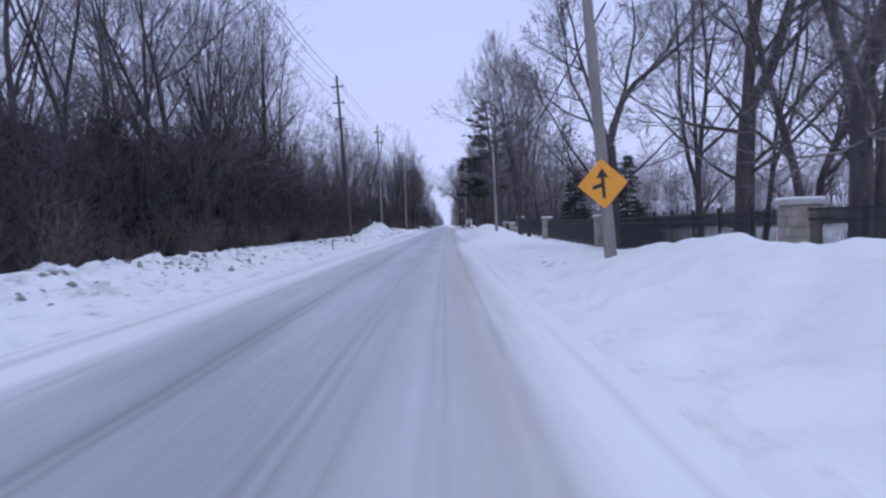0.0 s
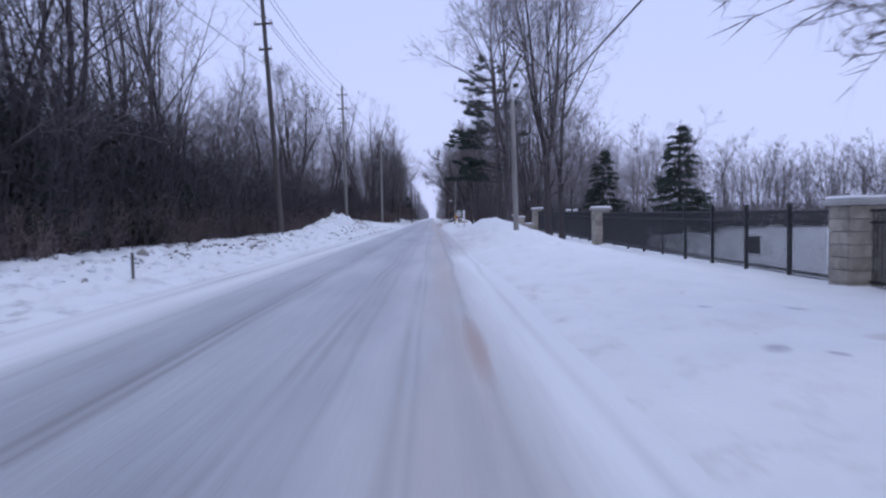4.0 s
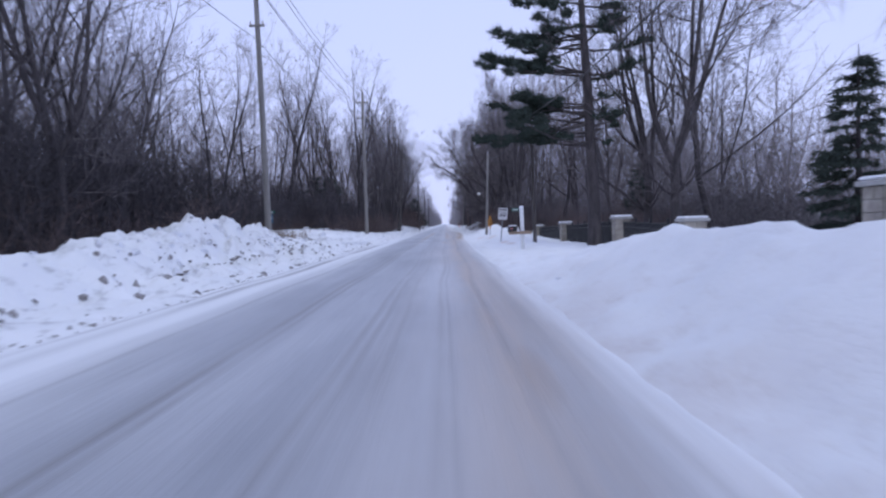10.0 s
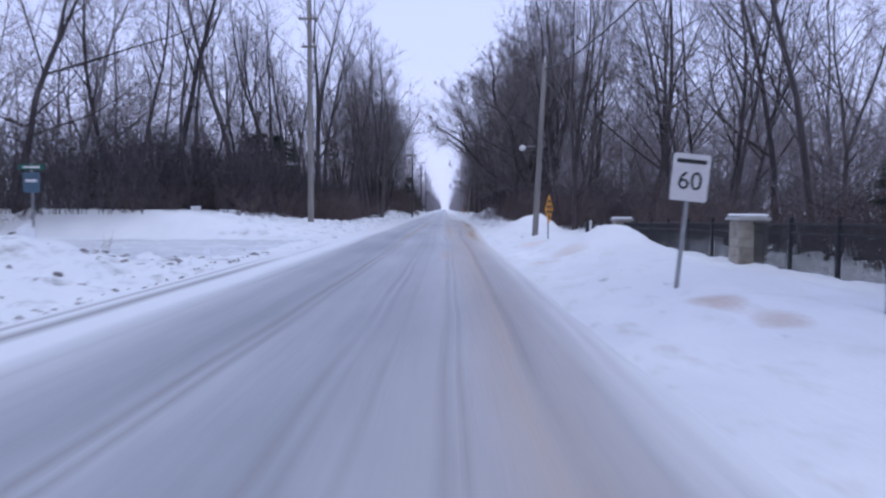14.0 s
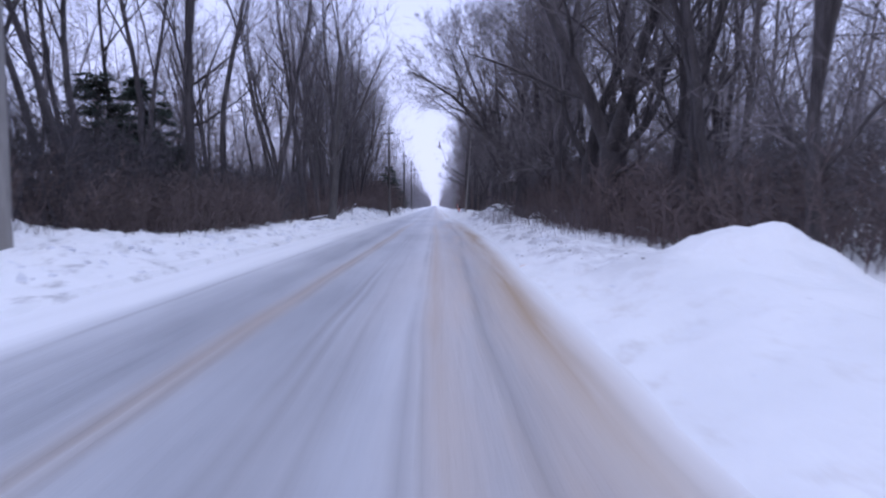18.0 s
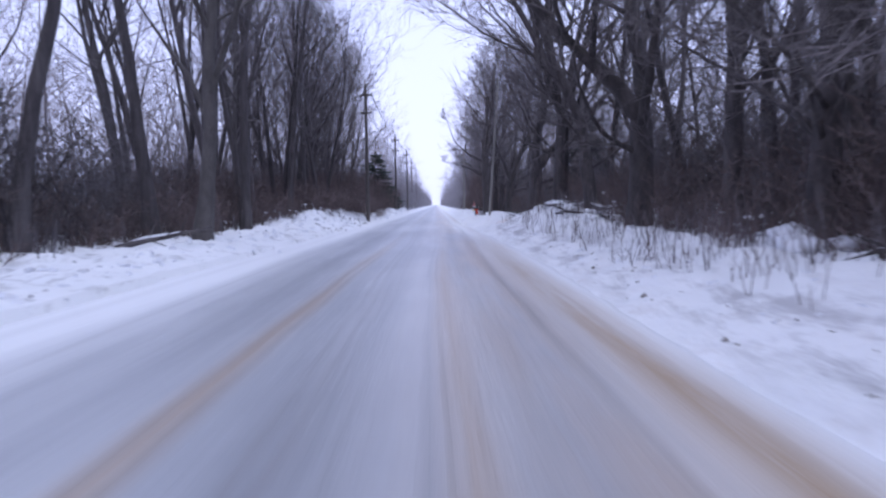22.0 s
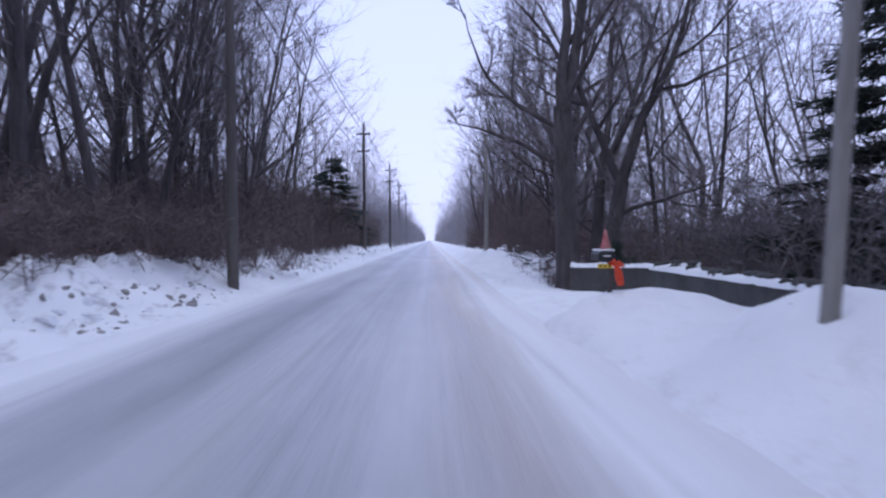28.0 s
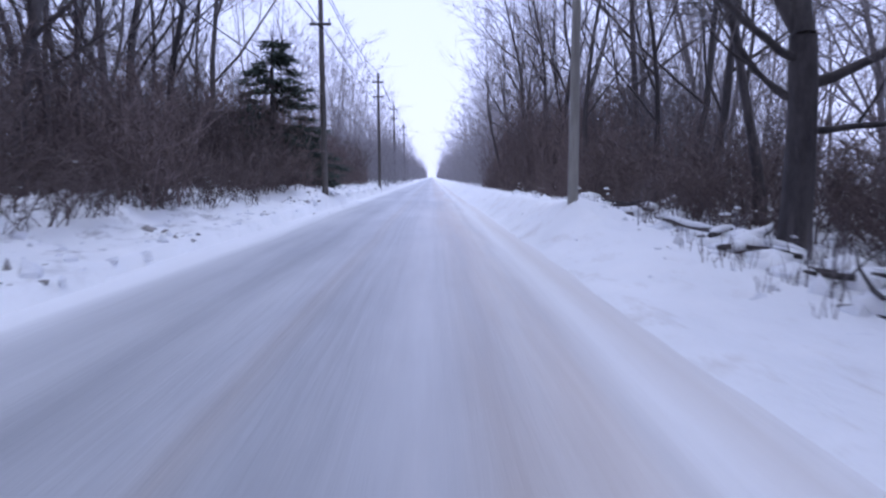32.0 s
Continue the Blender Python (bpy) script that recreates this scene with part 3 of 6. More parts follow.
def edge_right(y):
    return 1.4 + float(np.interp(y, [120, 138, 168, 178, 190], [0, 0.65, 0.75, 0.4, 0.15])) + 0.16 * wob(y * 0.1, 13.3) + 0.07 * wob(y * 0.5, 28.7) + 0.05 * wob(y * 1.4, 31.1)


def land(x, y):
    """Height of the snow at a place beside or under the road."""
    er, el = edge_right(y), edge_left(y)
    if el <= x <= er:
        return -0.05
    if x > er:
        h, c = np.interp(y, R_Y, R_H), np.interp(y, R_Y, R_X)
        z = 0.07 * ease((x - er) / 0.4) - 0.05 + h * ease((x - er) / (c - er)) ** 1.2 if x < c else h + (np.interp(y, R_FAR_Y, R_FAR) - h) * ease((x - c) / 3.4) - (0.5 * ease((x - 9) / 7) * ease((112 - y) / 15) if x > 9 else 0.0)
        rough = 0.065 + 0.1 * h
    else:
        h, c = np.interp(y, L_Y, L_H), np.interp(y, L_Y, L_X)
        toe = c + 2.0 + 0.25 * wob(y * 0.5, 40.0)
        if x > toe:
            z = 0.12 * ease((el - x) / 0.7) - 0.05
        elif x > c:
            z = 0.07 + (h - 0.07) * ease((toe - x) / (toe - c))
        else:
            z = h + (np.interp(y, [103, 107, 119, 122, 150, 172, 186, 192, 200, 260], [0.25, 0.02, 0.02, 0.25, 0.25, 0.3, 0.6, 0.7, 0.95, 0.95]) - h) * ease((c - x) / 2.6)
        z += 0.95 * ease((y - 119.3) / 2.6) * ease((142 - y) / 12) * ease((-4.8 - x) / 9)
        rough = 0.06 + 0.28 * h * ease((el - x) / 1.5) * ease((14 + x) / 4)
    fade = ease(min(abs(x - er), abs(x - el)) / 0.6)
    z += fade * (rough * wob(x * 1.1, y * 0.8) + 0.6 * rough * wob(x * 2.7, y * 2.2, 4.0) + 0.03 * wob(x * 0.3, y * 0.2, 9.0))
    if x < el - 0.5 and h > 0.2:
        crag = abs(wob(x * 1.9, y * 1.7, 12.0)) + 0.5 * abs(wob(x * 4.1, y * 3.7, 15.0))
        z += max(0.5 * (h - 0.3), 0.24) * ease((el - 0.5 - x) / 1.2) * ease((13 + x) / 2) * (crag - 0.3)
    for px, py, r, ph in PILES:
        d = math.hypot(x - px, (y - py) * 0.8) / r
        if d < 2:
            z += ph * math.exp(-d * d * 1.4) * (1 + 0.3 * wob(x * 2, y * 2, 7.0))
    return z


def grid_mesh(name, xs, ys, height, material):
    v = [(x, y, height(x, y)) for y in ys for x in xs]
    w = len(xs)
    f = [(j * w + i, j * w + i + 1, (j + 1) * w + i + 1, (j + 1) * w + i) for j in range(len(ys) - 1) for i in range(w - 1)]
    me = bpy.data.meshes.new(name)
    me.from_pydata(v, [], f)
    me.materials.append(material)
    me.polygons.foreach_set("use_smooth", [True] * len(f))
    me.update()
    return me


def spread(*runs):
    out = []
    for a, b, n in runs:
        out += list(np.linspace(a, b, n, endpoint=False))
    return [float(v) for v in out] + [float(runs[-1][1])]


GX = spread((-2500, -200, 5), (-200, -40, 10), (-40, -14, 13), (-14, -5.6, 56), (-5.6, -3.6, 17), (-3.6, 1.0, 4), (1.0, 3.0, 18), (3.0, 9, 34), (9, 40, 16), (40, 200, 10), (200, 2500, 5))
GY = spread((-200, -8, 8), (-8, 225, 900), (225, 300, 60), (300, 600, 40), (600, 4000, 12))
tagged(new("ground", grid_mesh("ground", GX, GY, land, SNOW)), "snow-covered ground with ploughed banks along the road", "snow", kind="structure")


def road_z(x, y):
    z = 0.01 * wob(x * 0.8, y * 0.25, 2.0) - 0.12 * ease((x - edge_right(y) - 0.05) / 0.35) - 0.12 * ease((edge_left(y) - 0.05 - x) / 0.35)
    d = 0.3 * wob(y * 0.07, 1.7)
    for at, half, deep in ((-2.5, 0.16, 0.02), (-1.3, 0.2, 0.012), (-0.75, 0.2, 0.014), (0.75, 0.22, 0.02), (1.3, 0.12, 0.02), (-3.9, 0.2, 0.015)):
        z -= deep * math.exp(-(((x - at - d) / half) ** 2)) * (1 + wob(x, y * 0.3, 5.0))
    return z


RX = spread((-5.5, 2.9, 92))
RY = spread((-60, -6, 10), (-6, 215, 420), (215, 420, 80), (420, 2500, 20))
tagged(new("road", grid_mesh("road", RX, RY, road_z, ROAD)), "straight road of packed snow with tyre tracks and sand", "road", kind="structure")


def side_z(x, y):
    return land(x, y) + 0.025 * ease((y - 107) / 1.2) * ease((119.2 - y) / 1.2) * ease((-4.6 - x) / 1.5) - 0.02


tagged(new("side_road", grid_mesh("side_road", spread((-60, -14, 12), (-14, -4.2, 40)), spread((106.5, 119.8, 54)), side_z, SIDE_ROAD)), "side road of packed snow meeting the main road", "road", kind="structure")


# ---- trees ----
def wander(p, d, length, n, rng, bend, lift):
    """A crooked line of n steps."""
    pts = [p.copy()]
    for _ in range(n):
        d = (d + Vector((rng.uniform(-bend, bend), rng.uniform(-bend, bend), rng.uniform(-bend, bend) + lift))).normalized()
        p = p + d * (length / n)
        pts.append(p.copy())
    return pts, d


def side_way(d, rng, angle):
    a = d.orthogonal().normalized()
    a.rotate(Matrix.Rotation(rng.uniform(0, 2 * math.pi), 3, d))
    return (d * math.cos(angle) + a * math.sin(angle)).normalized()


def dress(wood, fine, starts, boughs, twigs, sprays, rng, fine_limbs=True):
    """Limbs from the given starts, with boughs, twigs and sprays on them."""
    for p, d, length, r in starts:
        m = 5 if fine_limbs else 3
        pts, _ = wander(p, d, length, m, rng, 0.2, 0.1)
        wood.tube(pts, [r * (1 - i / m) ** 0.8 + 0.004 for i in range(m)] + [0.0], 4 if fine_limbs else 3)
        for k in range(boughs):
            u = 0.15 + 0.85 * (k + rng.random()) / boughs
            i = min(int(u * m), m - 1)
            q, dd = pts[i].lerp(pts[i + 1], u * m - i), (pts[i + 1] - pts[i]).normalized()
            ln = length * (0.5 * (1.15 - u) + 0.14) * rng.uniform(0.7, 1.3)
            rb = max(0.011, r * (1 - u) * 0.5 + 0.006)
            b, _ = wander(q, side_way(dd, rng, rng.uniform(0.5, 1.0)), ln, 3 if fine_limbs else 1, rng, 0.25, 0.1)
            fine.tube(b, [rb, rb * 0.75, rb * 0.5, 0.0] if fine_limbs else [rb * 1.2, 0.0], 3)
            e = len(b) - 1
            for _ in range(twigs):
                w = 0.12 + 0.88 * rng.random()
                j = min(int(w * e), e - 1)
                s, sd = b[j].lerp(b[j + 1], w * e - j), (b[j + 1] - b[j]).normalized()
                tl = min(1.9, ln * 0.6) * rng.uniform(0.5, 1.3)
                tip = s + (side_way(sd, rng, rng.uniform(0.35, 0.95)) + Vector((0, 0, 0.15))) * tl
                if fine_limbs:
                    fine.tube([s, tip], [0.0085, 0.0], 3)
                else:
                    fine.twig(s, tip, 0.015, rng)
                for _ in range(sprays):
                    g = s.lerp(tip, rng.uniform(0.15, 0.8))
                    fine.twig(g, g + side_way((tip - s).normalized(), rng, rng.uniform(0.35, 0.9)) * tl * rng.uniform(0.35, 0.75), 0.009, rng)


def bare_tree(seed, height, radius, limbs, boughs, twigs, sprays, clear=0.3, open_angle=0.75, forks=1, sides=7, fine_limbs=True, fork_at=0.26):
    """Wood and twigs of a leafless broad-leaved tree."""
    rng = random.Random(seed)
    wood, fine = Shape(), Shape()
    starts = []
    base = Vector((0, 0, -0.5))
    stem, d = wander(base, Vector((rng.uniform(-0.08, 0.08), rng.uniform(-0.08, 0.08), 1)), height * (fork_at if forks > 1 else 0.95) + 0.5, 4 if forks > 1 else 9, rng, 0.06 if forks > 1 else 0.11, 0.06)
    n = len(stem)
    radii = [radius * (1.5 if i == 0 else 1.0 - (0.25 if forks > 1 else 0.92) * i / (n - 1)) for i in range(n)]
    wood.tube(stem, [max(r, 0.012) for r in radii], sides)
    leaders = []
    if forks > 1:
        for k in range(forks):
            w = side_way(d, rng, rng.uniform(0.18, 0.5))
            pts, _ = wander(stem[-1], w, height * rng.uniform(0.6, 0.74), 8, rng, 0.13, 0.09)
            rr = [radius * (0.62 * (1 - 0.93 * i / 8) + 0.006) for i in range(9)]
            wood.tube(pts, rr, max(sides - 1, 4))
            leaders.append((pts, rr, 0.1))
        for k in range(5):
            p = stem[2].lerp(stem[4], rng.random())
            starts.append((p, side_way(Vector((0, 0, 1)), rng, rng.uniform(0.8, 1.35)), height * rng.uniform(0.2, 0.36), radius * rng.uniform(0.15, 0.26)))
    else:
        leaders.append((stem, radii, clear))
    for pts, rr, low in leaders:
        count = max(3, limbs // len(leaders))
        for k in range(count):
            u = low + (1 - low) * (k + rng.random()) / count
            i = min(int(u * (len(pts) - 1)), len(pts) - 2)
            a = u * (len(pts) - 1) - i
            p, dd = pts[i].lerp(pts[i + 1], a), (pts[i + 1] - pts[i]).normalized()
            length = height * (0.4 * (1.02 - u) + 0.1) * rng.uniform(0.7, 1.25)
            r0 = max(0.018, (rr[i] * (1 - a) + rr[i + 1] * a) * rng.uniform(0.35, 0.6))
            starts.append((p, side_way(dd, rng, open_angle * rng.uniform(0.65, 1.35)), length, r0))
    dress(wood, fine, starts, boughs, twigs, sprays, rng, fine_limbs)
    return wood, fine


def limbed_tree(seed, height, radius, fork, lean, leaders, limbs, boughs=8, twigs=7, sprays=4):
    """An old tree with great crooked limbs: lean in degrees towards +x; leaders as start along the trunk, compass angle, rise, length, thickness."""
    rng = random.Random(seed)
    wood, fine = Shape(), Shape()
    up = Vector((math.sin(radians(lean)), 0, math.cos(radians(lean))))
    stem, d = wander(up * -0.5, up, fork + 0.5, 6, rng, 0.05, 0.0)
    wood.tube(stem, [radius * (1.45, 1.12, 1.0, 0.96, 0.92, 0.9, 0.86)[i] for i in range(7)], 10)
    lines, starts = [], []
    for at, compass, rise, length, thick in leaders:
        j = min(int(at * 6), 5)
        p = stem[j].lerp(stem[j + 1], at * 6 - j)
        w, e = radians(compass), radians(rise)
        pts, _ = wander(p, Vector((math.cos(w) * math.cos(e), math.sin(w) * math.cos(e), math.sin(e))), length, 9, rng, 0.24, 0.05)
        rr = [radius * thick * (1 - 0.92 * i / 9) + 0.004 for i in range(10)]
        wood.tube(pts, rr, 7)
        lines.append((pts, rr, length))
    for pts, rr, length in lines:
        count = max(3, round(limbs * length / 10))
        for k in range(count):
            u = 0.18 + 0.8 * (k + rng.random()) / count
            i = min(int(u * 9), 8)
            p, dd = pts[i].lerp(pts[i + 1], u * 9 - i), (pts[i + 1] - pts[i]).normalized()
            starts.append((p, side_way(dd, rng, rng.uniform(0.5, 1.15)), length * (0.38 * (1.05 - u) + 0.12) * rng.uniform(0.7, 1.3), max(0.02, rr[i] * rng.uniform(0.35, 0.6))))
    dress(wood, fine, starts, boughs, twigs, sprays, rng)
    return wood, fine


def tree_kind(name, wood, fine, bark, twig, label, group):
    t = thing(name, (0, 0, -300), label, "tree", group)
    part("trunk", wood, bark, t, smooth=True)
    part("crown", fine, twig, t)
    return t


LABEL_BIG = "large bare maple tree with dark ridged bark standing in snow"
LABEL_OLD = "old bare tree with great crooked limbs and dark bark"
LABEL_SLIM = "tall slim bare forest tree with grey-brown bark"
BIG = [tree_kind("bare_tree", *bare_tree(11 + k, 18, 0.31, 20, 8, 7, 5, forks=f, open_angle=0.75, fork_at=w), BARK, TWIG, LABEL_BIG, "roadside trees") for k, (f, w) in enumerate(((4, 0.17), (2, 0.26), (3, 0.22), (2, 0.2)))]
OLD = [tree_kind("bare_tree", *limbed_tree(*spec), BARK, TWIG, LABEL_OLD, "roadside trees") for spec in (
    (61, 15, 0.31, 5.2, -1, ((0.72, 180, 8, 3.4, 0.3), (0.88, 170, 35, 4.5, 0.28), (0.98, 120, 74, 7.5, 0.6), (1.0, 30, 74, 8, 0.6), (0.9, 255, 55, 5, 0.3), (0.8, 15, 38, 5, 0.3)), 9),
    (62, 16, 0.27, 3.4, 9, ((1.0, 10, 66, 9, 0.7), (0.95, 160, 68, 8, 0.55), (0.7, 350, 30, 5, 0.3), (0.85, 100, 45, 6, 0.35)), 9),
    (63, 15, 0.26, 3.6, 1, ((0.98, 175, 48, 6.5, 0.5), (0.72, 165, 30, 4.5, 0.3), (1.0, 60, 80, 8, 0.75), (0.8, 8, 28, 5, 0.4), (0.62, 350, 12, 4, 0.26), (0.9, 200, 20, 4.5, 0.3)), 9),
    (64, 17, 0.36, 2.9, 0, ((1.0, 140, 66, 10, 0.7), (0.98, 30, 70, 10, 0.7), (0.85, 255, 55, 8, 0.45), (0.7, 185, 25, 4.5, 0.25)), 8),
    (65, 15, 0.28, 4.6, 3, ((0.5, 182, 45, 6.2, 0.2), (0.58, 170, 52, 6.8, 0.24), (0.55, 205, 32, 4.8, 0.16), (0.64, 12, 44, 6, 0.22), (0.86, 185, 55, 7, 0.32), (1.0, 160, 68, 8.5, 0.42), (1.0, 70, 82, 10, 0.62), (1.0, 5, 68, 8, 0.4)), 8),
)]
OAK = tree_kind("bare_tree", *bare_tree(32, 15, 0.2, 18, 8, 7, 4, clear=0.17, open_angle=1.15, sides=8), BARK, TWIG, "broad bare oak with wide crooked limbs and dark bark", "roadside trees")
SLIM = [tree_kind("forest_tree", *bare_tree(51 + k, 18, 0.17, 13, 6, 5, 2, clear=0.2, open_angle=0.72, forks=1 + (k % 3 == 1), sides=6), PALE_BARK if k == 3 else BARK, TWIG, LABEL_SLIM, "woodland trees") for k in range(7)]
AIRY = [tree_kind("forest_tree", *bare_tree(151 + k, 19, 0.19, 9, 5, 5, 2, clear=0.4, open_angle=0.5, sides=7), BARK, TWIG, "tall straight forest tree with a bare trunk and open crown", "woodland trees") for k in range(5)]
STOUT = [tree_kind("forest_tree", *bare_tree(171 + k, 19, 0.31, 12, 6, 5, 3, clear=0.4, open_angle=0.62, sides=9, forks=f, fork_at=0.42), BARK, TWIG, "stout straight forest tree with a dark trunk and open crown", "woodland trees") for k, f in enumerate((1, 2, 1))]
FAR = [bare_tree(101 + k, 17, 0.15, 11, 5, 6, 1, clear=0.08, open_angle=0.75, sides=3, fine_limbs=False) for k in range(5)]


def set_tree(kind, x, y, k=1.0, turn=0.0, lean=(0, 0), wide=1.0, label=""):
    c = copy_thing(kind, pose(x, y, land(x, y), lean[0], lean[1], turn))
    c.scale = (k * wide, k * wide, k)
    return tagged(c, label)


rng = random.Random(5)
# single trees beside the road
for kind, x, y, k, turn, wide in (
    (OLD[4], 7.2, 29.5, 1.0, 0, 1.0), (BIG[1], 10.6, 24.3, 1.1, 80, 1.15), (BIG[2], 9.3, 15.4, 1.0, 200, 0.95), (BIG[0], 11.4, 30.4, 0.9, 150, 0.7),
    (BIG[1], 12.8, 20.0, 0.9, 300, 0.7), (BIG[3], 14.5, 27.0, 0.9, 200, 0.8), (BIG[3], 11.9, 13.5, 0.95, 20, 0.9), (SLIM[1], 15.5, 33.5, 0.9, 20, 1.2), (SLIM[4], 17.5, 24.0, 0.9, 50, 1.2), (SLIM[0], 10.3, 19.2, 0.8, 70, 1.2), (SLIM[2], 19.0, 30.0, 0.9, 90, 1.2), (BIG[2], 6.55, 60.3, 1.05, 40, 0.62), (BIG[3], 7.4, 60.9, 0.95, 110, 0.6), (BIG[1], 5.4, 70.0, 1.05, 170, 0.9),
    (BIG[0], 10.3, 97.7, 0.95, 10, 0.8), (BIG[2], 11.1, 95.9, 1.0, 240, 0.9),
    (OLD[0], 3.85, 193.9, 1.0, 0, 1.0), (OLD[1], 5.4, 196.1, 1.0, 0, 1.0), (OLD[2], 6.1, 205.9, 1.0, 0, 1.0), (BIG[1], 4.95, 199.7, 0.9, 130, 0.85), (BIG[3], 5.8, 199.2, 0.95, 260, 0.85), (OLD[3], 5.75, 181.2, 1.0, 200, 1.1),
    (OLD[3], 5.7, 161.3, 1.0, 10, 1.0), (BIG[0], 6.1, 153.0, 0.95, 320, 0.95), (BIG[3], 6.7, 157.5, 1.0, 120, 0.8), (BIG[2], 5.8, 149.2, 0.95, 190, 0.95), (OLD[3], 6.1, 143.0, 0.95, 230, 0.95), (BIG[3], 5.8, 167.5, 0.95, 30, 0.95), (BIG[1], 5.8, 174.7, 0.95, 60, 1.0), (BIG[2], 6.3, 175.6, 0.95, 110, 1.0), (STOUT[2], -9.6, 178.0, 1.0, 75, 0.65), (STOUT[0], -8.7, 183.0, 1.0, 310, 0.6), (STOUT[1], -10.6, 181.0, 1.0, 160, 0.65), (STOUT[1], -8.3, 171.8, 1.0, 15, 0.7), (STOUT[0], -9.0, 170.3, 1.0, 215, 0.65), (BIG[2], 6.8, 134.0, 0.95, 77, 0.58),
    (STOUT[1], -9.2, 190.0, 1.0, 210, 0.65), (STOUT[2], -8.9, 163.5, 1.0, 100, 0.75), (STOUT[0], -9.8, 158.0, 1.0, 20, 0.7),
    (STOUT[1], -10.4, 146.0, 1.0, 290, 0.75), (BIG[2], -13.8, 43.0, 0.9, 60, 0.7), (OLD[3], 6.15, 139.6, 0.95, 100, 1.15), (BIG[0], 7.2, 129.0, 0.95, 200, 0.55), (BIG[3], -13.0, 35.0, 0.95, 100, 0.9), (BIG[1], -11.5, 199.5, 1.0, 70, 0.8), (BIG[3], -11.5, 206.0, 1.05, 160, 0.7), (BIG[0], -13.0, 213.5, 1.0, 280, 0.7), (BIG[2], -12.5, 221.0, 0.85, 20, 0.65), (SLIM[4], -11.5, 219.0, 0.85, 30, 0.9), (SLIM[6], -12.6, 224.0, 0.8, 200, 0.9), (SLIM[2], -11.2, 228.0, 0.75, 90, 0.9), (BIG[3], -12.4, 232.5, 0.6, 10, 0.9), (SLIM[1], -10.6, 236.5, 0.68, 300, 0.9), (SLIM[5], -14.5, 221.0, 0.9, 310, 1.0), (SLIM[3], -10.8, 178.5, 1.0, 10, 1.0), (SLIM[6], -11.8, 183.0, 1.05, 130, 1.0), (SLIM[1], -11.0, 187.0, 1.0, 250, 1.0), (SLIM[5], -12.2, 175.5, 1.05, 70, 1.0), (SLIM[6], -11.2, 201.5, 1.0, 40, 0.9), (SLIM[3], -12.6, 204.0, 1.0, 160, 0.9), (SLIM[1], -12.0, 209.5, 1.0, 290, 0.9), (SLIM[0], -14.0, 200.0, 1.05, 90, 1.0), (SLIM[2], -14.5, 207.0, 1.05, 190, 1.0),
    (BIG[2], -12.0, 84.0, 0.85, 130, 0.8), (STOUT[0], -9.0, 174.0, 0.95, 170, 0.55), (OAK, -12.5, 217.0, 0.9, 30, 0.7),
):
    set_tree(kind, x, y, k, turn, wide=wide)
set_tree(SLIM[3], -6.9, 162.0, 0.95, 40, wide=1.5, label="pale-barked bare tree leaning over the snowbank")
set_tree(SLIM[2], -9.6, 203.0, 1.0, 15, wide=0.8)
set_tree(SLIM[5], -10.2, 207.5, 0.95, 215, wide=0.8)
set_tree(SLIM[4], -9.8, 212.0, 0.9, 115, wide=0.75)
set_tree(SLIM[0], -8.6, 192.6, 1.0, 100, wide=0.9)
set_tree(SLIM[1], -9.0, 196.8, 1.0, 20, (3, 4), wide=0.9)


def left_edge(y):
    return np.interp(y, [-10, 92, 100, 103, 104, 122, 123, 130, 175, 190, 260], [12.2, 12.2, 12.2, 13, 21, 21, 14, 10.4, 10.0, 9.4, 9.5])


def right_edge(y):
    return np.interp(y, [78, 96, 97, 128, 132, 178, 180, 194, 196, 208, 214, 260], [22, 14, 11, 10.5, 7.0, 7.4, 10, 10, 8.0, 7.0, 5.6, 5.6])


def forest(side, edge, y0, y1, limit):
    """Single trees in the two front rows; the places of those deeper in are returned."""
    y, deep = y0, []
    while y < y1:
        e, far_end = float(edge(y)), float(limit(y))
        low = side < 0 and 228 < y < 258
        mid = side < 0 and 66 < y < 103
        sparse = (side < 0 and (y < 30 or 62 < y < 68)) or (side > 0 and y < 122)
        airy = side < 0 and 124 < y < 196
        open_wood = side > 0 and 178 < y < 226
        crowded = (side > 0 and 122 < y < 162) or (side < 0 and 32 < y < 62)
        for near, far, chance in ((0.0, 2.6, 0.38 if open_wood else 0.6 if airy else (0.25 if side < 0 else 0.4) if sparse else 0.8 if crowded else 0.42 if side < 0 and y > 186 else 0.6), (2.8, 7.5, 0.5 if open_wood else 0.7 if airy else (0.25 if side < 0 else 0.45) if sparse else 0.85 if crowded else 0.42 if side < 0 and y > 186 else 0.6)):
            x = e + rng.uniform(near, far)
            if rng.random() < chance and x < far_end:
                set_tree(rng.choice(AIRY if airy else SLIM), side * x, y + rng.uniform(-1, 1), rng.uniform(0.45, 0.62) if low else rng.uniform(0.6, 0.8) if mid else rng.uniform(0.72, 1.12), rng.uniform(0, 360), (rng.uniform(-4, 4), rng.uniform(-4, 4)), rng.uniform(0.8, 1.2))
        for near, far in ((7.5, 13), (13, 21), (21, 32)):
            x = e + rng.uniform(near, far)
            if x < far_end and rng.random() > (0.45 if open_wood else 0.25 if airy else (0.75 if side < 0 else 0.4) if sparse else 0.2):
                deep.append((side * x, y + rng.uniform(-1, 1), rng.uniform(0.5, 0.7) if low else rng.uniform(0.7, 1.05), rng.randrange(5)))
        y += 2.3
    return deep


deep_left = forest(-1, left_edge, -4, 262, lambda y: 60)
deep_right = forest(1, right_edge, 92, 262, lambda y: np.interp(y, [92, 108, 140], [15, 17, 60]))


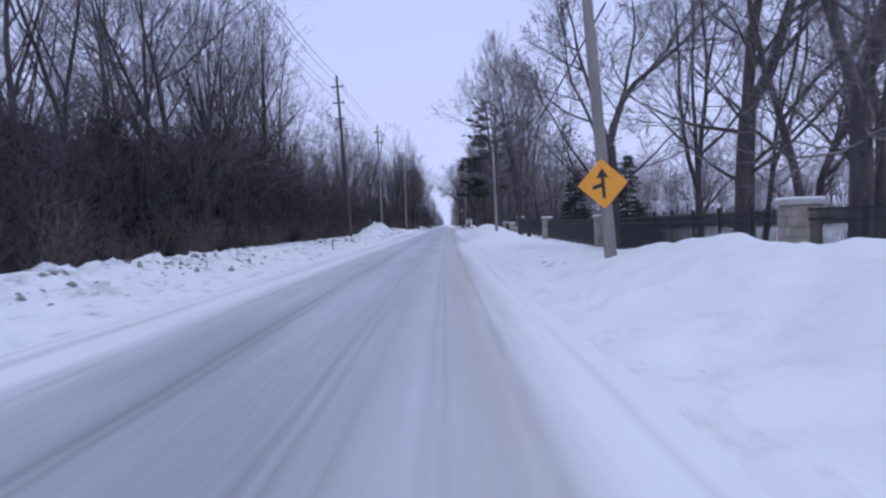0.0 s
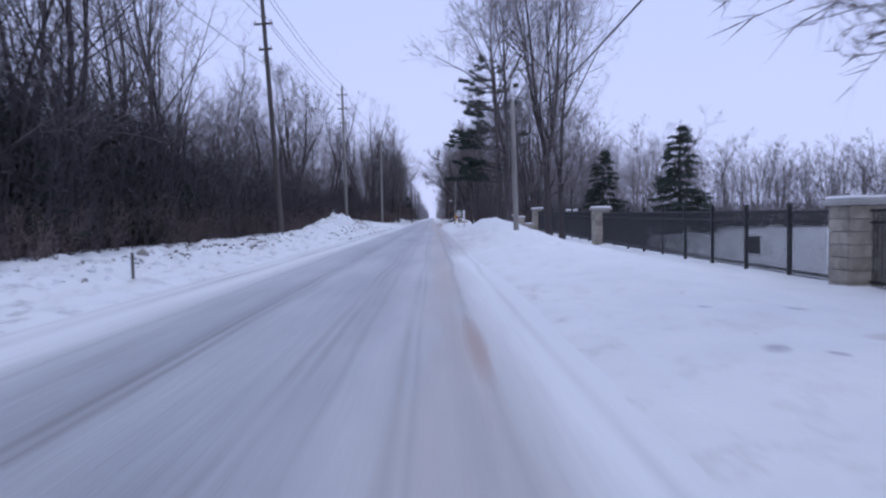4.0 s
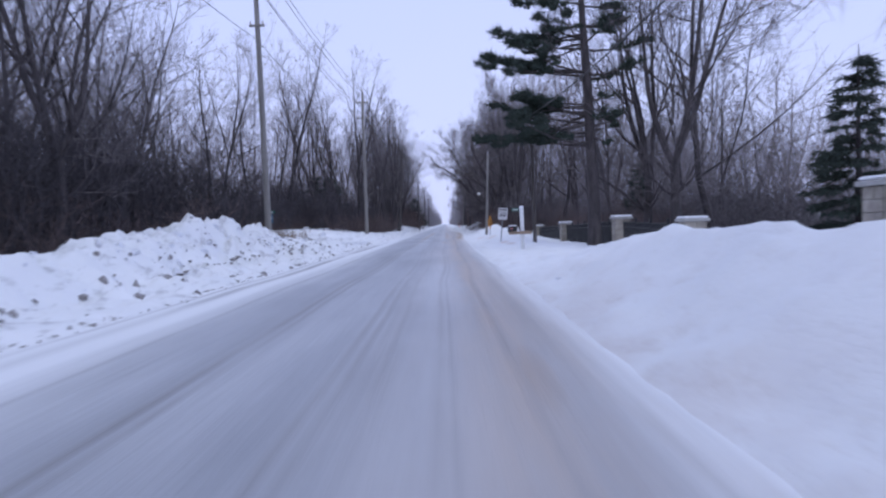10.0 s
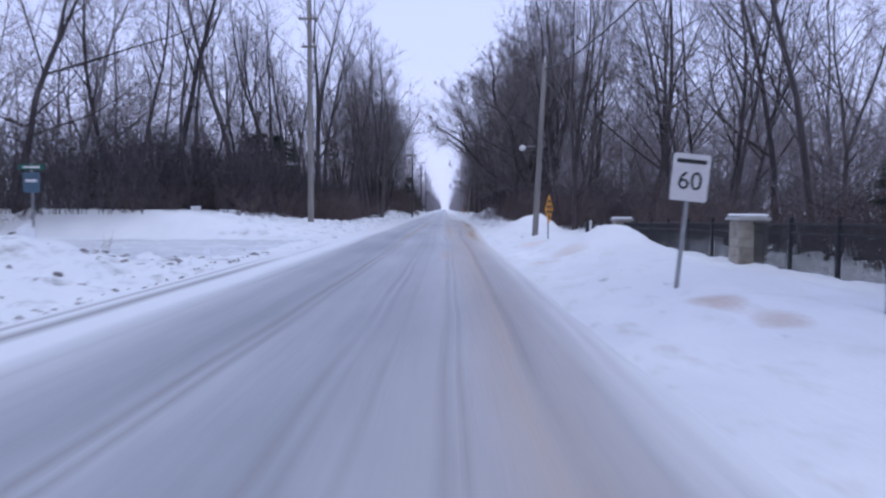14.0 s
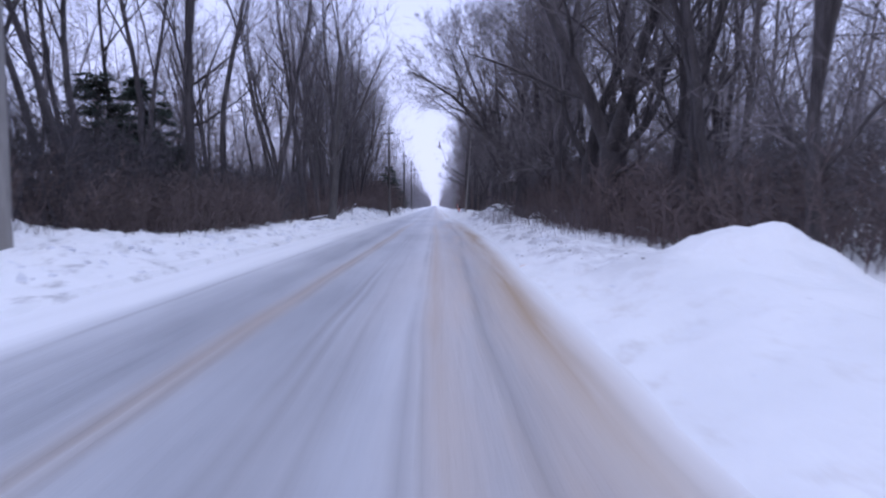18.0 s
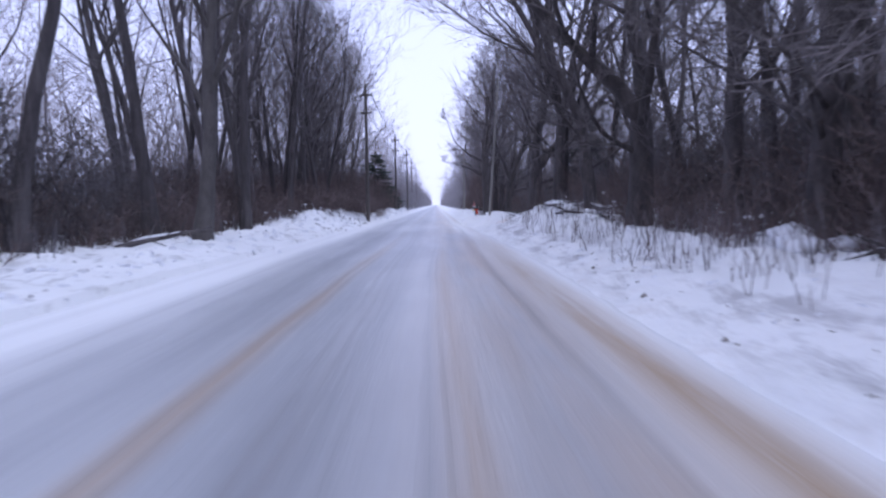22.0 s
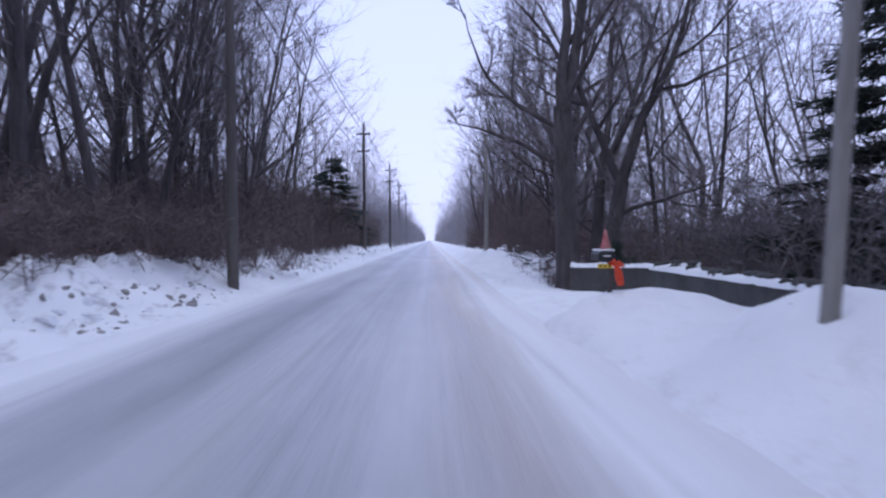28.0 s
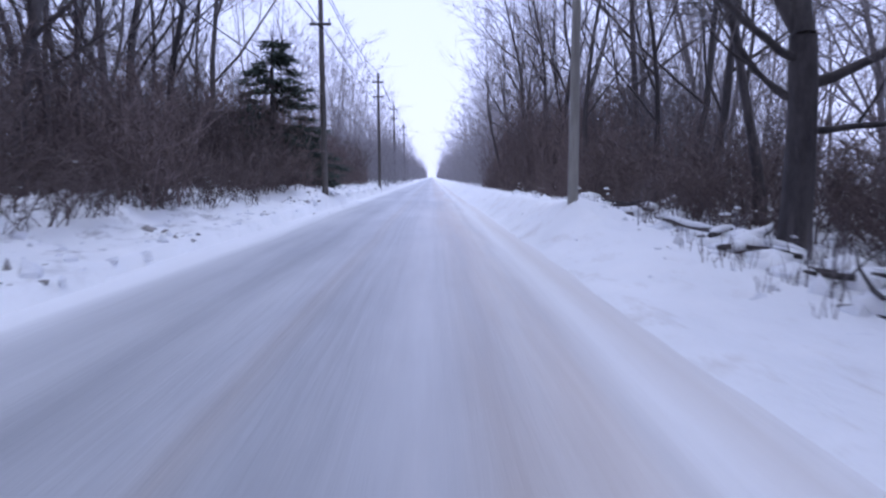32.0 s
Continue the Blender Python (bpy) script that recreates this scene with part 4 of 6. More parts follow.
def far_woods(name, places, label, material=TWIG):
    """Distant trees, joined: nobody could count them."""
    shape = Shape()
    for x, y, k, kind in places:
        w = rng.uniform(0, 6.28)
        c, s = math.cos(w) * k * 1.15, math.sin(w) * k * 1.15
        for src in FAR[kind]:
            at = len(shape.v)
            shape.v += [(x + vx * c - vy * s, y + vx * s + vy * c, 0.2 + vz * k) for vx, vy, vz in src.v]
            shape.f += [tuple(at + i for i in f) for f in src.f]
    solo(name, shape, material, label, "woods", kind="stuff")


far_woods("deep_woods", deep_left, "bare grey-brown trees deep in the roadside woods")
far_woods("deep_woods", deep_right, "bare grey-brown trees deep in the roadside woods")
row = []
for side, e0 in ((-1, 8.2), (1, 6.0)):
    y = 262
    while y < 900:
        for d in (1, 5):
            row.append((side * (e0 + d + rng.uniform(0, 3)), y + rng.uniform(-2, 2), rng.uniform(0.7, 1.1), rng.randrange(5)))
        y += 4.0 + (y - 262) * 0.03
# The far rows take the twig colour with haze painted in.
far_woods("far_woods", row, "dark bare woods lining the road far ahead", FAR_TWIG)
row = []
for x in np.arange(24, 190, 3.0):
    for d in (-14, -8, 0, 5, 11):
        row.append((float(x) + rng.uniform(-2, 2), 190 + d + rng.uniform(-5, 5), rng.uniform(0.7, 1.15), rng.randrange(5)))
for y in np.arange(-10, 190, 6.0):
    row.append((150 + rng.uniform(-10, 20), float(y), rng.uniform(0.7, 1.2), rng.randrange(5)))
far_woods("field_woods", row, "line of bare trees beyond the snowy field", DARK_TWIG)


# ---- evergreens ----
def tuft(shape, p, d, rng, count, size):
    for _ in range(count):
        w = side_way(d, rng, rng.uniform(0.1, 1.25))
        q = p + Vector((rng.uniform(-1, 1), rng.uniform(-1, 1), rng.uniform(-0.5, 0.5))) * size * 0.5
        shape.tube([q, q + w * size * rng.uniform(0.7, 1.4)], [size * 0.09, 0.0], 3)


def pine_tree(seed, height):
    """A white pine: bare stem, then uneven shelves of boughs, far longer on the side of the road."""
    rng = random.Random(seed)
    wood, needles = Shape(), Shape()
    stem, _ = wander(Vector((0, 0, -0.5)), Vector((0.02, 0, 1)), height + 0.5, 10, rng, 0.03, 0.05)
    wood.tube(stem, [0.42, 0.33, 0.3, 0.28, 0.25, 0.22, 0.18, 0.14, 0.1, 0.06, 0.02], 9)
    for z, long_side, far_side in ((5.7, 5.6, 1.8), (6.5, 6.2, 2.2), (7.1, 4.8, 1.5), (8.5, 6.8, 3.0), (10.2, 4.2, 3.6), (10.9, 3.6, 2.4), (12.7, 4.2, 3.4), (13.4, 3.2, 2.6), (15.0, 3.4, 2.6), (16.6, 2.4, 2.0), (17.8, 1.6, 1.4)):
        u = (z + 0.5) / (height + 0.5) * 10
        i = min(int(u), 9)
        p = stem[i].lerp(stem[i + 1], u - i)
        for k in range(6):
            near = k < 4
            w = math.pi + rng.uniform(-0.75, 0.75) if near else rng.uniform(-1.3, 1.3)
            length = (long_side if near else far_side) * rng.uniform(0.6, 1.08)
            q0 = p + Vector((0, 0, rng.uniform(-0.6, 0.45)))
            pts, _ = wander(q0, Vector((math.cos(w), math.sin(w), rng.uniform(-0.22, 0.18))), length, 6, rng, 0.16, 0.03)
            wood.tube(pts, [0.075, 0.062, 0.05, 0.038, 0.028, 0.018, 0.006], 4)
            for m in range(int(length * 3.4)):
                g = 0.3 + 0.7 * rng.random()
                j = min(int(g * 6), 5)
                q, d = pts[j].lerp(pts[j + 1], g * 6 - j), (pts[j + 1] - pts[j]).normalized()
                side = Vector((-d.y, d.x, 0)).normalized() * (1 if m % 2 else -1)
                reach = (0.25 + 0.3 * length * (1.12 - g)) * rng.uniform(0.5, 1.1)
                tip = q + (side * 0.8 + d * 0.6).normalized() * reach + Vector((0, 0, rng.uniform(-0.1, 0.16)))
                wood.tube([q, tip], [0.016, 0.006], 3)
                for n in range(2 + int(reach * 3)):
                    h = q.lerp(tip, 0.3 + 0.7 * rng.random())
                    tuft(needles, h, Vector((d.x, d.y, 0.5)).normalized(), rng, 9, 0.34)
    return wood, needles


def spruce_tree(seed, height, width, low=0.06):
    rng = random.Random(seed)
    wood, needles = Shape(), Shape()
    stem = [Vector((0, 0, -0.4)), Vector((0.03, 0, height * 0.5)), Vector((0, 0.04, height))]
    wood.tube(stem, [height * 0.018, height * 0.011, 0.012], 6)
    whorls = int(height * 1.5)
    for k in range(whorls):
        u = low + (0.98 - low) * k / whorls
        for _ in range(8):
            w, length = rng.uniform(0, 6.28), width * (1 - u) ** 0.85 * rng.uniform(0.65, 1.1) + 0.2
            p = Vector((0, 0, u * height + rng.uniform(-0.2, 0.2)))
            end = p + Vector((math.cos(w) * length, math.sin(w) * length, -0.22 * length + rng.uniform(-0.1, 0.15)))
            mid = p.lerp(end, 0.55) + Vector((0, 0, -0.05 * length))
            wood.tube([p, mid, end], [0.03, 0.02, 0.008], 3)
            for m in range(max(3, int(length * 4.6))):
                g = 0.25 + 0.75 * rng.random()
                q = p.lerp(end, g)
                d = (end - p).normalized()
                tuft(needles, q + Vector((rng.uniform(-0.3, 0.3), rng.uniform(-0.3, 0.3), 0)) * length * 0.4, Vector((d.x, d.y, -0.35)).normalized(), rng, 9, 0.42)
    return wood, needles


PINE = tree_kind("pine_tree", *pine_tree(7, 18.5), BARK, NEEDLE, "tall pine with dark green layered boughs beside the fence", "evergreens")
SPRUCE = [tree_kind("spruce_tree", *spruce_tree(17 + k, 11, 2.7, low), BARK, NEEDLE, "dark green spruce tree with drooping branches", "evergreens") for k, low in enumerate((0.05, 0.12))]
set_tree(PINE, 7.6, 97.6, 1.0, 0, wide=1.0)
for i, x, y, k, wide in ((0, 21.5, 81.6, 0.9, 1.25), (0, 17.3, 91.3, 0.8, 1.2), (1, 10.0, 189.0, 0.72, 1.7), (0, -14.7, 151.5, 0.72, 1.7), (1, -16.6, 150.5, 0.72, 1.8), (0, -7.5, 226.5, 0.64, 1.8),
                         (1, -15.0, 24, 0.5, 1.9), (0, -14.3, 19.0, 0.5, 2.0), (1, -13.5, 38, 0.48, 2.0), (0, -17, 33, 0.55, 1.9), (1, -13.6, 52, 0.45, 2.0), (0, -14.0, 29.0, 0.58, 1.8), (1, -13.8, 44.5, 0.5, 2.0), (0, -14.4, 59.0, 0.55, 1.8), (1, -14.6, 14.0, 0.45, 2.1), (0, -13.4, 33.5, 0.42, 2.1), (1, -15.2, 48.5, 0.5, 2.0), (0, -13.9, 55.5, 0.45, 2.0), (1, -14.4, 63.5, 0.45, 2.0), (0, -15.0, 9.0, 0.45, 2.0), (1, -14.0, 69.0, 0.48, 1.9), (0, 13.5, 40.0 + 70, 0.5, 1.2)):
    set_tree(SPRUCE[i], x, y, k, rng.uniform(0, 360), wide=wide)


# ---- the yard lamp that burns in the woods by the side road ----
yard_lamp = thing("yard_lamp", (-24.0, 112.0, land(-24.0, 112.0)), "burning warm yard lamp on a wooden post in the woods", "lamp")
part("post", Shape().tube([Vector((0, 0, -0.3)), Vector((0, 0, 5.6))], [0.09, 0.07], 8, True), DARK_POLE, yard_lamp)
part("arm", Shape().tube([Vector((0.05, 0, 5.35)), Vector((0.35, -0.35, 5.6)), Vector((0.6, -0.7, 5.62))], [0.022, 0.02, 0.02], 6, True), STEEL, yard_lamp, "curved steel arm")
part("hood", Shape().tube([Vector((0.6, -0.7, 5.72)), Vector((0.6, -0.7, 5.62)), Vector((0.6, -0.7, 5.56))], [0.07, 0.13, 0.17], 10, True), STEEL, yard_lamp, "grey steel lamp hood")
part("bulb", Shape().tube([Vector((0.6, -0.7, 5.56)), Vector((0.6, -0.7, 5.46)), Vector((0.6, -0.7, 5.36))], [0.11, 0.13, 0.07], 10, True), BULB, yard_lamp, "glowing warm lamp glass", True)


# ---- scrub, weeds and clods ----
def scrub_patch(seed, length, depth, clumps, stems, twigs):
    """Leafless shrubs of uneven height, each a spray of stems from one root, with saplings between."""
    rng = random.Random(seed)
    s = Shape()
    for c in range(clumps):
        root = Vector((rng.uniform(-depth / 2, depth / 2), rng.uniform(-length / 2, length / 2), -0.2))
        tall = rng.uniform(1.3, 3.4)
        for _ in range(stems):
            h = tall * rng.uniform(0.5, 1.1)
            p = root + Vector((rng.uniform(-0.35, 0.35), rng.uniform(-0.35, 0.35), 0))
            pts, _ = wander(p, Vector((rng.uniform(-0.6, 0.6), rng.uniform(-0.6, 0.6), 1)), h, 3, rng, 0.2, 0.02)
            r = rng.uniform(0.008, 0.018)
            s.tube(pts, [r, r * 0.8, r * 0.5, 0.0], 3)
            for m in range(twigs):
                u = 0.15 + 0.8 * rng.random()
                j = min(int(u * 3), 2)
                q, d = pts[j].lerp(pts[j + 1], u * 3 - j), (pts[j + 1] - pts[j]).normalized()
                e = q + side_way(d, rng, rng.uniform(0.4, 1.1)) * h * rng.uniform(0.15, 0.4)
                s.twig(q, e, 0.011, rng)
                g = q.lerp(e, rng.uniform(0.2, 0.6))
                s.twig(g, g + side_way((e - q).normalized(), rng, 0.7) * h * rng.uniform(0.1, 0.22), 0.009, rng)
    return s.mesh("scrub", SCRUB)


SCRUBS = [scrub_patch(201 + k, 6.4, 3.0, 10, 11, 10) for k in range(6)]


def thicket_patch(seed, material, tall):
    """A dense tangle of saplings and fine stems, taller than a man."""
    rng = random.Random(seed)
    s = Shape()
    for _ in range(64):
        p = Vector((rng.uniform(-2.2, 2.2), rng.uniform(-3.4, 3.4), -0.2))
        h = tall * rng.uniform(0.45, 1.0) ** 0.8
        pts, _ = wander(p, Vector((rng.uniform(-0.3, 0.3), rng.uniform(-0.3, 0.3), 1)), h, 2, rng, 0.16, 0.03)
        s.tube(pts, [0.022, 0.014, 0.0], 3)
        for m in range(15):
            q = pts[0].lerp(pts[1], rng.uniform(0.05, 1)) if m % 2 else pts[1].lerp(pts[2], rng.random())
            e = q + side_way(Vector((0, 0, 1)), rng, rng.uniform(0.3, 1.2)) * rng.uniform(0.5, 1.4)
            s.twig(q, e, 0.015, rng)
            for _ in range(2):
                g = q.lerp(e, rng.uniform(0.15, 0.7))
                s.twig(g, g + side_way((e - q).normalized(), rng, rng.uniform(0.4, 1.0)) * rng.uniform(0.3, 0.8), 0.012, rng)
    return s.mesh("scrub", material)


def far_thicket(seed, material):
    """The same tangle for places farther off, with fewer and coarser stems."""
    rng = random.Random(seed)
    s = Shape()
    for _ in range(40):
        p = Vector((rng.uniform(-2.2, 2.2), rng.uniform(-3.4, 3.4), -0.2))
        tip = p + Vector((rng.uniform(-1, 1), rng.uniform(-1, 1), 5.2 * rng.uniform(0.45, 1.0)))
        s.tube([p, tip], [0.025, 0.0], 3)
        for m in range(14):
            q = p.lerp(tip, rng.uniform(0.08, 0.95))
            s.twig(q, q + side_way(Vector((0, 0, 1)), rng, rng.uniform(0.3, 1.2)) * rng.uniform(0.5, 1.5), 0.026, rng)
    return s.mesh("scrub", material)


FAR_THICKETS = [far_thicket(341 + k, DARK_TWIG) for k in range(4)]
# Farthest thickets, paled by the same haze in their colour.
HAZED_THICKETS = [far_thicket(341 + k, FAR_TWIG) for k in range(4)]
DARKEST_THICKETS = [thicket_patch(361 + k, DARKEST_TWIG, 5.2) for k in range(4)]
GREY_THICKETS = [thicket_patch(301 + k, DARK_TWIG, 5.2) for k in range(5)]
BROWN_THICKETS = [thicket_patch(321 + k, SCRUB, 4.2) for k in range(4)]


def set_thicket(x, y, k, brown=False, wide=1.0, turn=0.0, far=False, darkest=False):
    ob = new("thicket", rng.choice(BROWN_THICKETS if brown else DARKEST_THICKETS if darkest and not far else HAZED_THICKETS if far and y > 255 else FAR_THICKETS if far else GREY_THICKETS))
    ob.matrix_basis = pose(x, y, land(x, y), 0, 0, turn + rng.choice((0, 180)) + rng.uniform(-12, 12))
    ob.scale = (wide, 1.0, k)
    tagged(ob, "dense reddish-brown thicket of saplings beside the road" if brown else "dense dark grey thicket of saplings in the woods", "thicket", "woodland thickets", "stuff")


def set_scrub(x, y, k, wide=1.0, label="tangle of leafless reddish-brown brush"):
    ob = new("brush", rng.choice(SCRUBS))
    ob.matrix_basis = pose(x, y, land(x, y), 0, 0, rng.choice((0, 180)) + rng.uniform(-12, 12))
    ob.scale = (wide, 1.0, k)
    tagged(ob, label, "brush", "roadside brush", "stuff")


for i in range(54):
    y = -4 + i * 4.9
    e = float(left_edge(y))
    if y < 103:
        k = 0.95 if y < 14 else 1.25 if y < 26 else 1.55 if y < 62 else 1.2
        set_scrub(-e + 0.3 + rng.uniform(-0.4, 0.4), y, rng.uniform(0.7, 1.0))
        for d in (1.2, 2.6, 4.6, 8.5, 13.0):
            set_thicket(-e - d + rng.uniform(-0.5, 0.5), y + rng.uniform(-1, 1), k * rng.uniform(0.8, 1.1), far=d > 5, darkest=True)
    elif y < 123:
        set_scrub(-21.5 + rng.uniform(-1, 1), y, rng.uniform(0.9, 1.3), 1.4)
        for d in (24.5, 29, 34, 40):
            set_thicket(-d + rng.uniform(-1, 1), y, rng.uniform(1.0, 1.35), far=d > 30, darkest=True)
    else:
        brown = y > 172
        if y > 178:
            front = float(np.interp(y, [178, 186, 192, 198, 204, 260], [1.2, 1.4, 2.4, 3.0, 2.6, 2.8]))
            set_scrub(-e + front + rng.uniform(-0.3, 0.3), y + 1, rng.uniform(0.4, 0.7), 0.6)
            if rng.random() < (0.75 if y > 194 else 0.5):
                set_thicket(-e + front - 1.5, y, rng.uniform(0.6, 0.9) * (1.2 if y > 206 else 0.85), True)
        set_scrub(-e + 0.2 + rng.uniform(-0.4, 0.4), y, rng.uniform(0.6, 0.85))
        if 134 < y < 152:
            set_thicket(-8.6 + rng.uniform(-0.3, 0.3), y, rng.uniform(0.45, 0.6), True, 0.7)
        for d in (1.8, 4.6, 10.0):
            set_thicket(-e - d + rng.uniform(-0.5, 0.5), y + rng.uniform(-1, 1), rng.uniform(0.75, 1.1) * ((1.2 if y > 206 else 0.85) if brown else 0.95 if y < 150 else 0.75), brown and d < 4, far=d > 5, darkest=y < 160)
    if y > 96:
        e = float(right_edge(y))
        if y > 130 and not 178 < y < 196:
            set_scrub(e - (0.9 if y < 196 else 0.1) + rng.uniform(-0.3, 0.3), y, rng.uniform(0.4, 0.65), 0.7)
        if 124 < y < 152:
            set_thicket(6.9 + rng.uniform(-0.3, 0.3), y + 2.4, rng.uniform(0.5, 0.7), True, 0.7)
        set_scrub(e + 1.2 + rng.uniform(-0.4, 0.4), y + 2, rng.uniform(0.8, 1.2), 1.2)
        tall = 1.4 if y > 222 else 0.75 if y < 180 else 0.5
        for d in ((1.8, 8.0) if 178 < y < 222 else (1.8, 5.0, 11.0)) if y > 126 else (4.0, 9.0):
            set_thicket(e + d + rng.uniform(-0.6, 0.6), y + rng.uniform(-1, 1), tall * rng.uniform(0.8, 1.15), y > 180 and d < 4, far=d > 6)
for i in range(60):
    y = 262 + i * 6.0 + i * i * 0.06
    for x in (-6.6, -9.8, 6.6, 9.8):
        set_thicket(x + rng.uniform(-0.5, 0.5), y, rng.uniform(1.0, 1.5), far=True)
for i in range(48):
    ob = new("thicket", rng.choice(GREY_THICKETS))
    ob.matrix_basis = pose(16.5 + (i % 16) * 4.6, 101 + 4.0 * (i // 16) + rng.uniform(-1, 1), -0.5, 0, 0, 90 + rng.uniform(-10, 10))
    ob.scale = (1.0, 1.0, rng.uniform(0.6, 0.85))
    tagged(ob, "dark hedge of tangled brush along the field", "thicket", "field hedge", "stuff")


# the corner of the woods beyond the side road
for i in range(12):
    set_thicket(-13.5 - 4.2 * (i // 2) + rng.uniform(-0.6, 0.6), 128.5 + 5 * (i % 2) + rng.uniform(-0.6, 0.6), rng.uniform(0.85, 1.1), turn=90, darkest=True)

# brush at the foot of the old trees and behind the concrete wall
for x, y, k in ((4.3, 195.6, 0.42), (-5.2, 194.0, 0.38)):
    set_scrub(x, y, k, 0.5)
for x, y, k in ((-7.6, 186.5, 0.36), (-7.2, 189.8, 0.34), (-6.6, 193.8, 0.32), (-6.9, 219.5, 0.45), (-6.6, 223.0, 0.42), (-6.9, 226.0, 0.42)):
    set_thicket(x, y, k, True, 0.7)
for x, y, k in ((8.2, 184.0, 0.6), (8.0, 190.5, 0.62), (9.5, 195.5, 0.65), (11.5, 187.5, 0.8), (12.0, 193.5, 0.8), (12.5, 200.0, 0.8)):
    set_thicket(x, y, k)

# snow caught in the brush
caught, r_ = Shape(), random.Random(44)
for _ in range(900):
    y = r_.uniform(146, 236)
    if r_.random() < 0.6 and y > 172:
        x = -float(left_edge(y)) + r_.uniform(-1.8, 2.4)
    elif 178 < y < 197:
        continue
    else:
        x = float(right_edge(y)) + r_.uniform(-1.4, 1.6)
    k = r_.uniform(0.03, 0.11)
    caught.lump((x, y, land(x, y) + abs(r_.gauss(0, 0.25))), (k, k * r_.uniform(0.8, 2.0), k * r_.uniform(0.3, 0.6)), r_, 0.35)
solo("snow_tufts", caught, CAP, "small pillows of snow caught in the brush", "snow", kind="stuff", smooth=True)


def weeds(name, places, height, material, label, per=5, lean=0.35, thick=0.007):
    s, r = Shape(), random.Random(77)
    for x, y in places:
        z = land(x, y) - 0.05
        for _ in range(per):
            p = Vector((x + r.uniform(-0.15, 0.15), y + r.uniform(-0.15, 0.15), z))
            pts, _ = wander(p, Vector((r.uniform(-lean, lean), r.uniform(-lean, lean), 1)), height * r.uniform(0.4, 1.2), 2, r, 0.2, 0)
            s.tube(pts, [thick, thick * 0.7, 0.0], 3)
            s.tube([pts[1], pts[1] + side_way(Vector((0, 0, 1)), r, 0.7) * height * 0.3], [0.004, 0.0], 3)
    solo(name, s, material, label, "weeds", kind="stuff")


weeds("weed_stalks", [(rng.uniform(3.4, 6.4) if y > 142 else max(3.4, right_edge(y) - 0.9 - abs(rng.gauss(0, 1.2))), y) for y in np.arange(128, 177, 0.11)], 0.72, SCRUB, "brown weed stalks sticking out of roadside snow", 3)
weeds("weed_stalks", [(rng.uniform(3.6, 5.8), y) for y in np.arange(192, 250, 0.16)], 0.45, SCRUB, "brown weed stalks on the snowy bank")
weeds("weed_stalks", [(-left_edge(y) + 0.9 + abs(rng.gauss(0, 0.4)), y) for y in np.arange(126, 250, 0.25)], 0.6, SCRUB, "brown weed stalks at the edge of the woods")
weeds("sapling_stems", [(rng.gauss(5.6, 0.7), y) for y in np.arange(139, 178, 0.14)], 1.0, DARK_TWIG, "upright bare sapling stems in the snowy bank", 2, 0.12, 0.014)
weeds("sapling_stems", [(rng.gauss(5.6, 0.7), y) for y in np.arange(196, 214, 0.2)], 0.9, DARK_TWIG, "upright bare sapling stems in the snowy bank", 2, 0.14, 0.014)
weeds("sapling_stems", [(-left_edge(y) + abs(rng.gauss(0, 0.9)), y) for y in np.arange(140, 192, 0.25)], 1.1, DARK_TWIG, "upright bare sapling stems at the wood's edge", 2, 0.14, 0.014)
weeds("dry_grass", [(-10.6 + rng.gauss(0, 0.9), 100.0 + rng.gauss(0, 2.0)) for _ in range(700)], 0.85, STRAW, "clump of dry tan grass behind the snowbank", 7)


def clods(name, places, label, material=CLOD, flat=0.7):
    s, r = Shape(), random.Random(91)
    for x, y, k in places:
        s.lump((x, y, land(x, y) - 0.3 * k), (k * r.uniform(0.5, 1.4), k * r.uniform(0.5, 1.4), k * flat * r.uniform(0.6, 1.5)), r, 0.55)
    solo(name, s, material, label, "snow", kind="stuff")


spots = []
for y in np.arange(-4, 250, 0.16):
    c = float(np.interp(y, L_Y, L_X))
    if not 111 < y < 126:
        spots.append((c + rng.gauss(0.5, 0.6), float(y), abs(rng.gauss(0.03, 0.06)) + 0.02))
spots_dirty = [(rng.gauss(-7.3, 0.8), cy + rng.gauss(0, 0.35), abs(rng.gauss(0.0, 0.036)) + 0.012) for cy in [rng.uniform(84, 107) for _ in range(34)] for _ in range(24)]
spots_dirty += [(rng.gauss(-7.5, 0.45), cy + rng.gauss(0, 0.5), abs(rng.gauss(0.0, 0.045)) + 0.015) for cy in [rng.uniform(-2, 62) for _ in range(60)] for _ in range(14)]
spots_dirty += [(rng.gauss(-6.6, 0.4), rng.uniform(64, 84), abs(rng.gauss(0.0, 0.05)) + 0.02) for _ in range(120)]
spots_dirty += [(rng.uniform(-5.5, -4.4), cy + rng.gauss(0, 0.4), abs(rng.gauss(0.0, 0.035)) + 0.02) for cy in [rng.uniform(194, 226) for _ in range(12)] for _ in range(9)]
spots_dirty += [(rng.uniform(3.2, 5.4), rng.uniform(196, 226), abs(rng.gauss(0.0, 0.035)) + 0.02) for _ in range(70)]
spots_dirty += [(rng.uniform(-5.9, -4.7), cy + rng.gauss(0, 0.5), abs(rng.gauss(0.0, 0.034)) + 0.015) for cy in [rng.uniform(176, 197) for _ in range(20)] for _ in range(10)]
spots += [(rng.uniform(-7.2, -5.5), rng.uniform(126, 196), abs(rng.gauss(0.03, 0.05)) + 0.02) for _ in range(260)]
spots_dirty += [(rng.gauss(-7.0, 0.55), cy + rng.gauss(0, 0.45), abs(rng.gauss(0.0, 0.035)) + 0.015) for cy in [rng.uniform(78, 98) for _ in range(16)] for _ in range(10)]
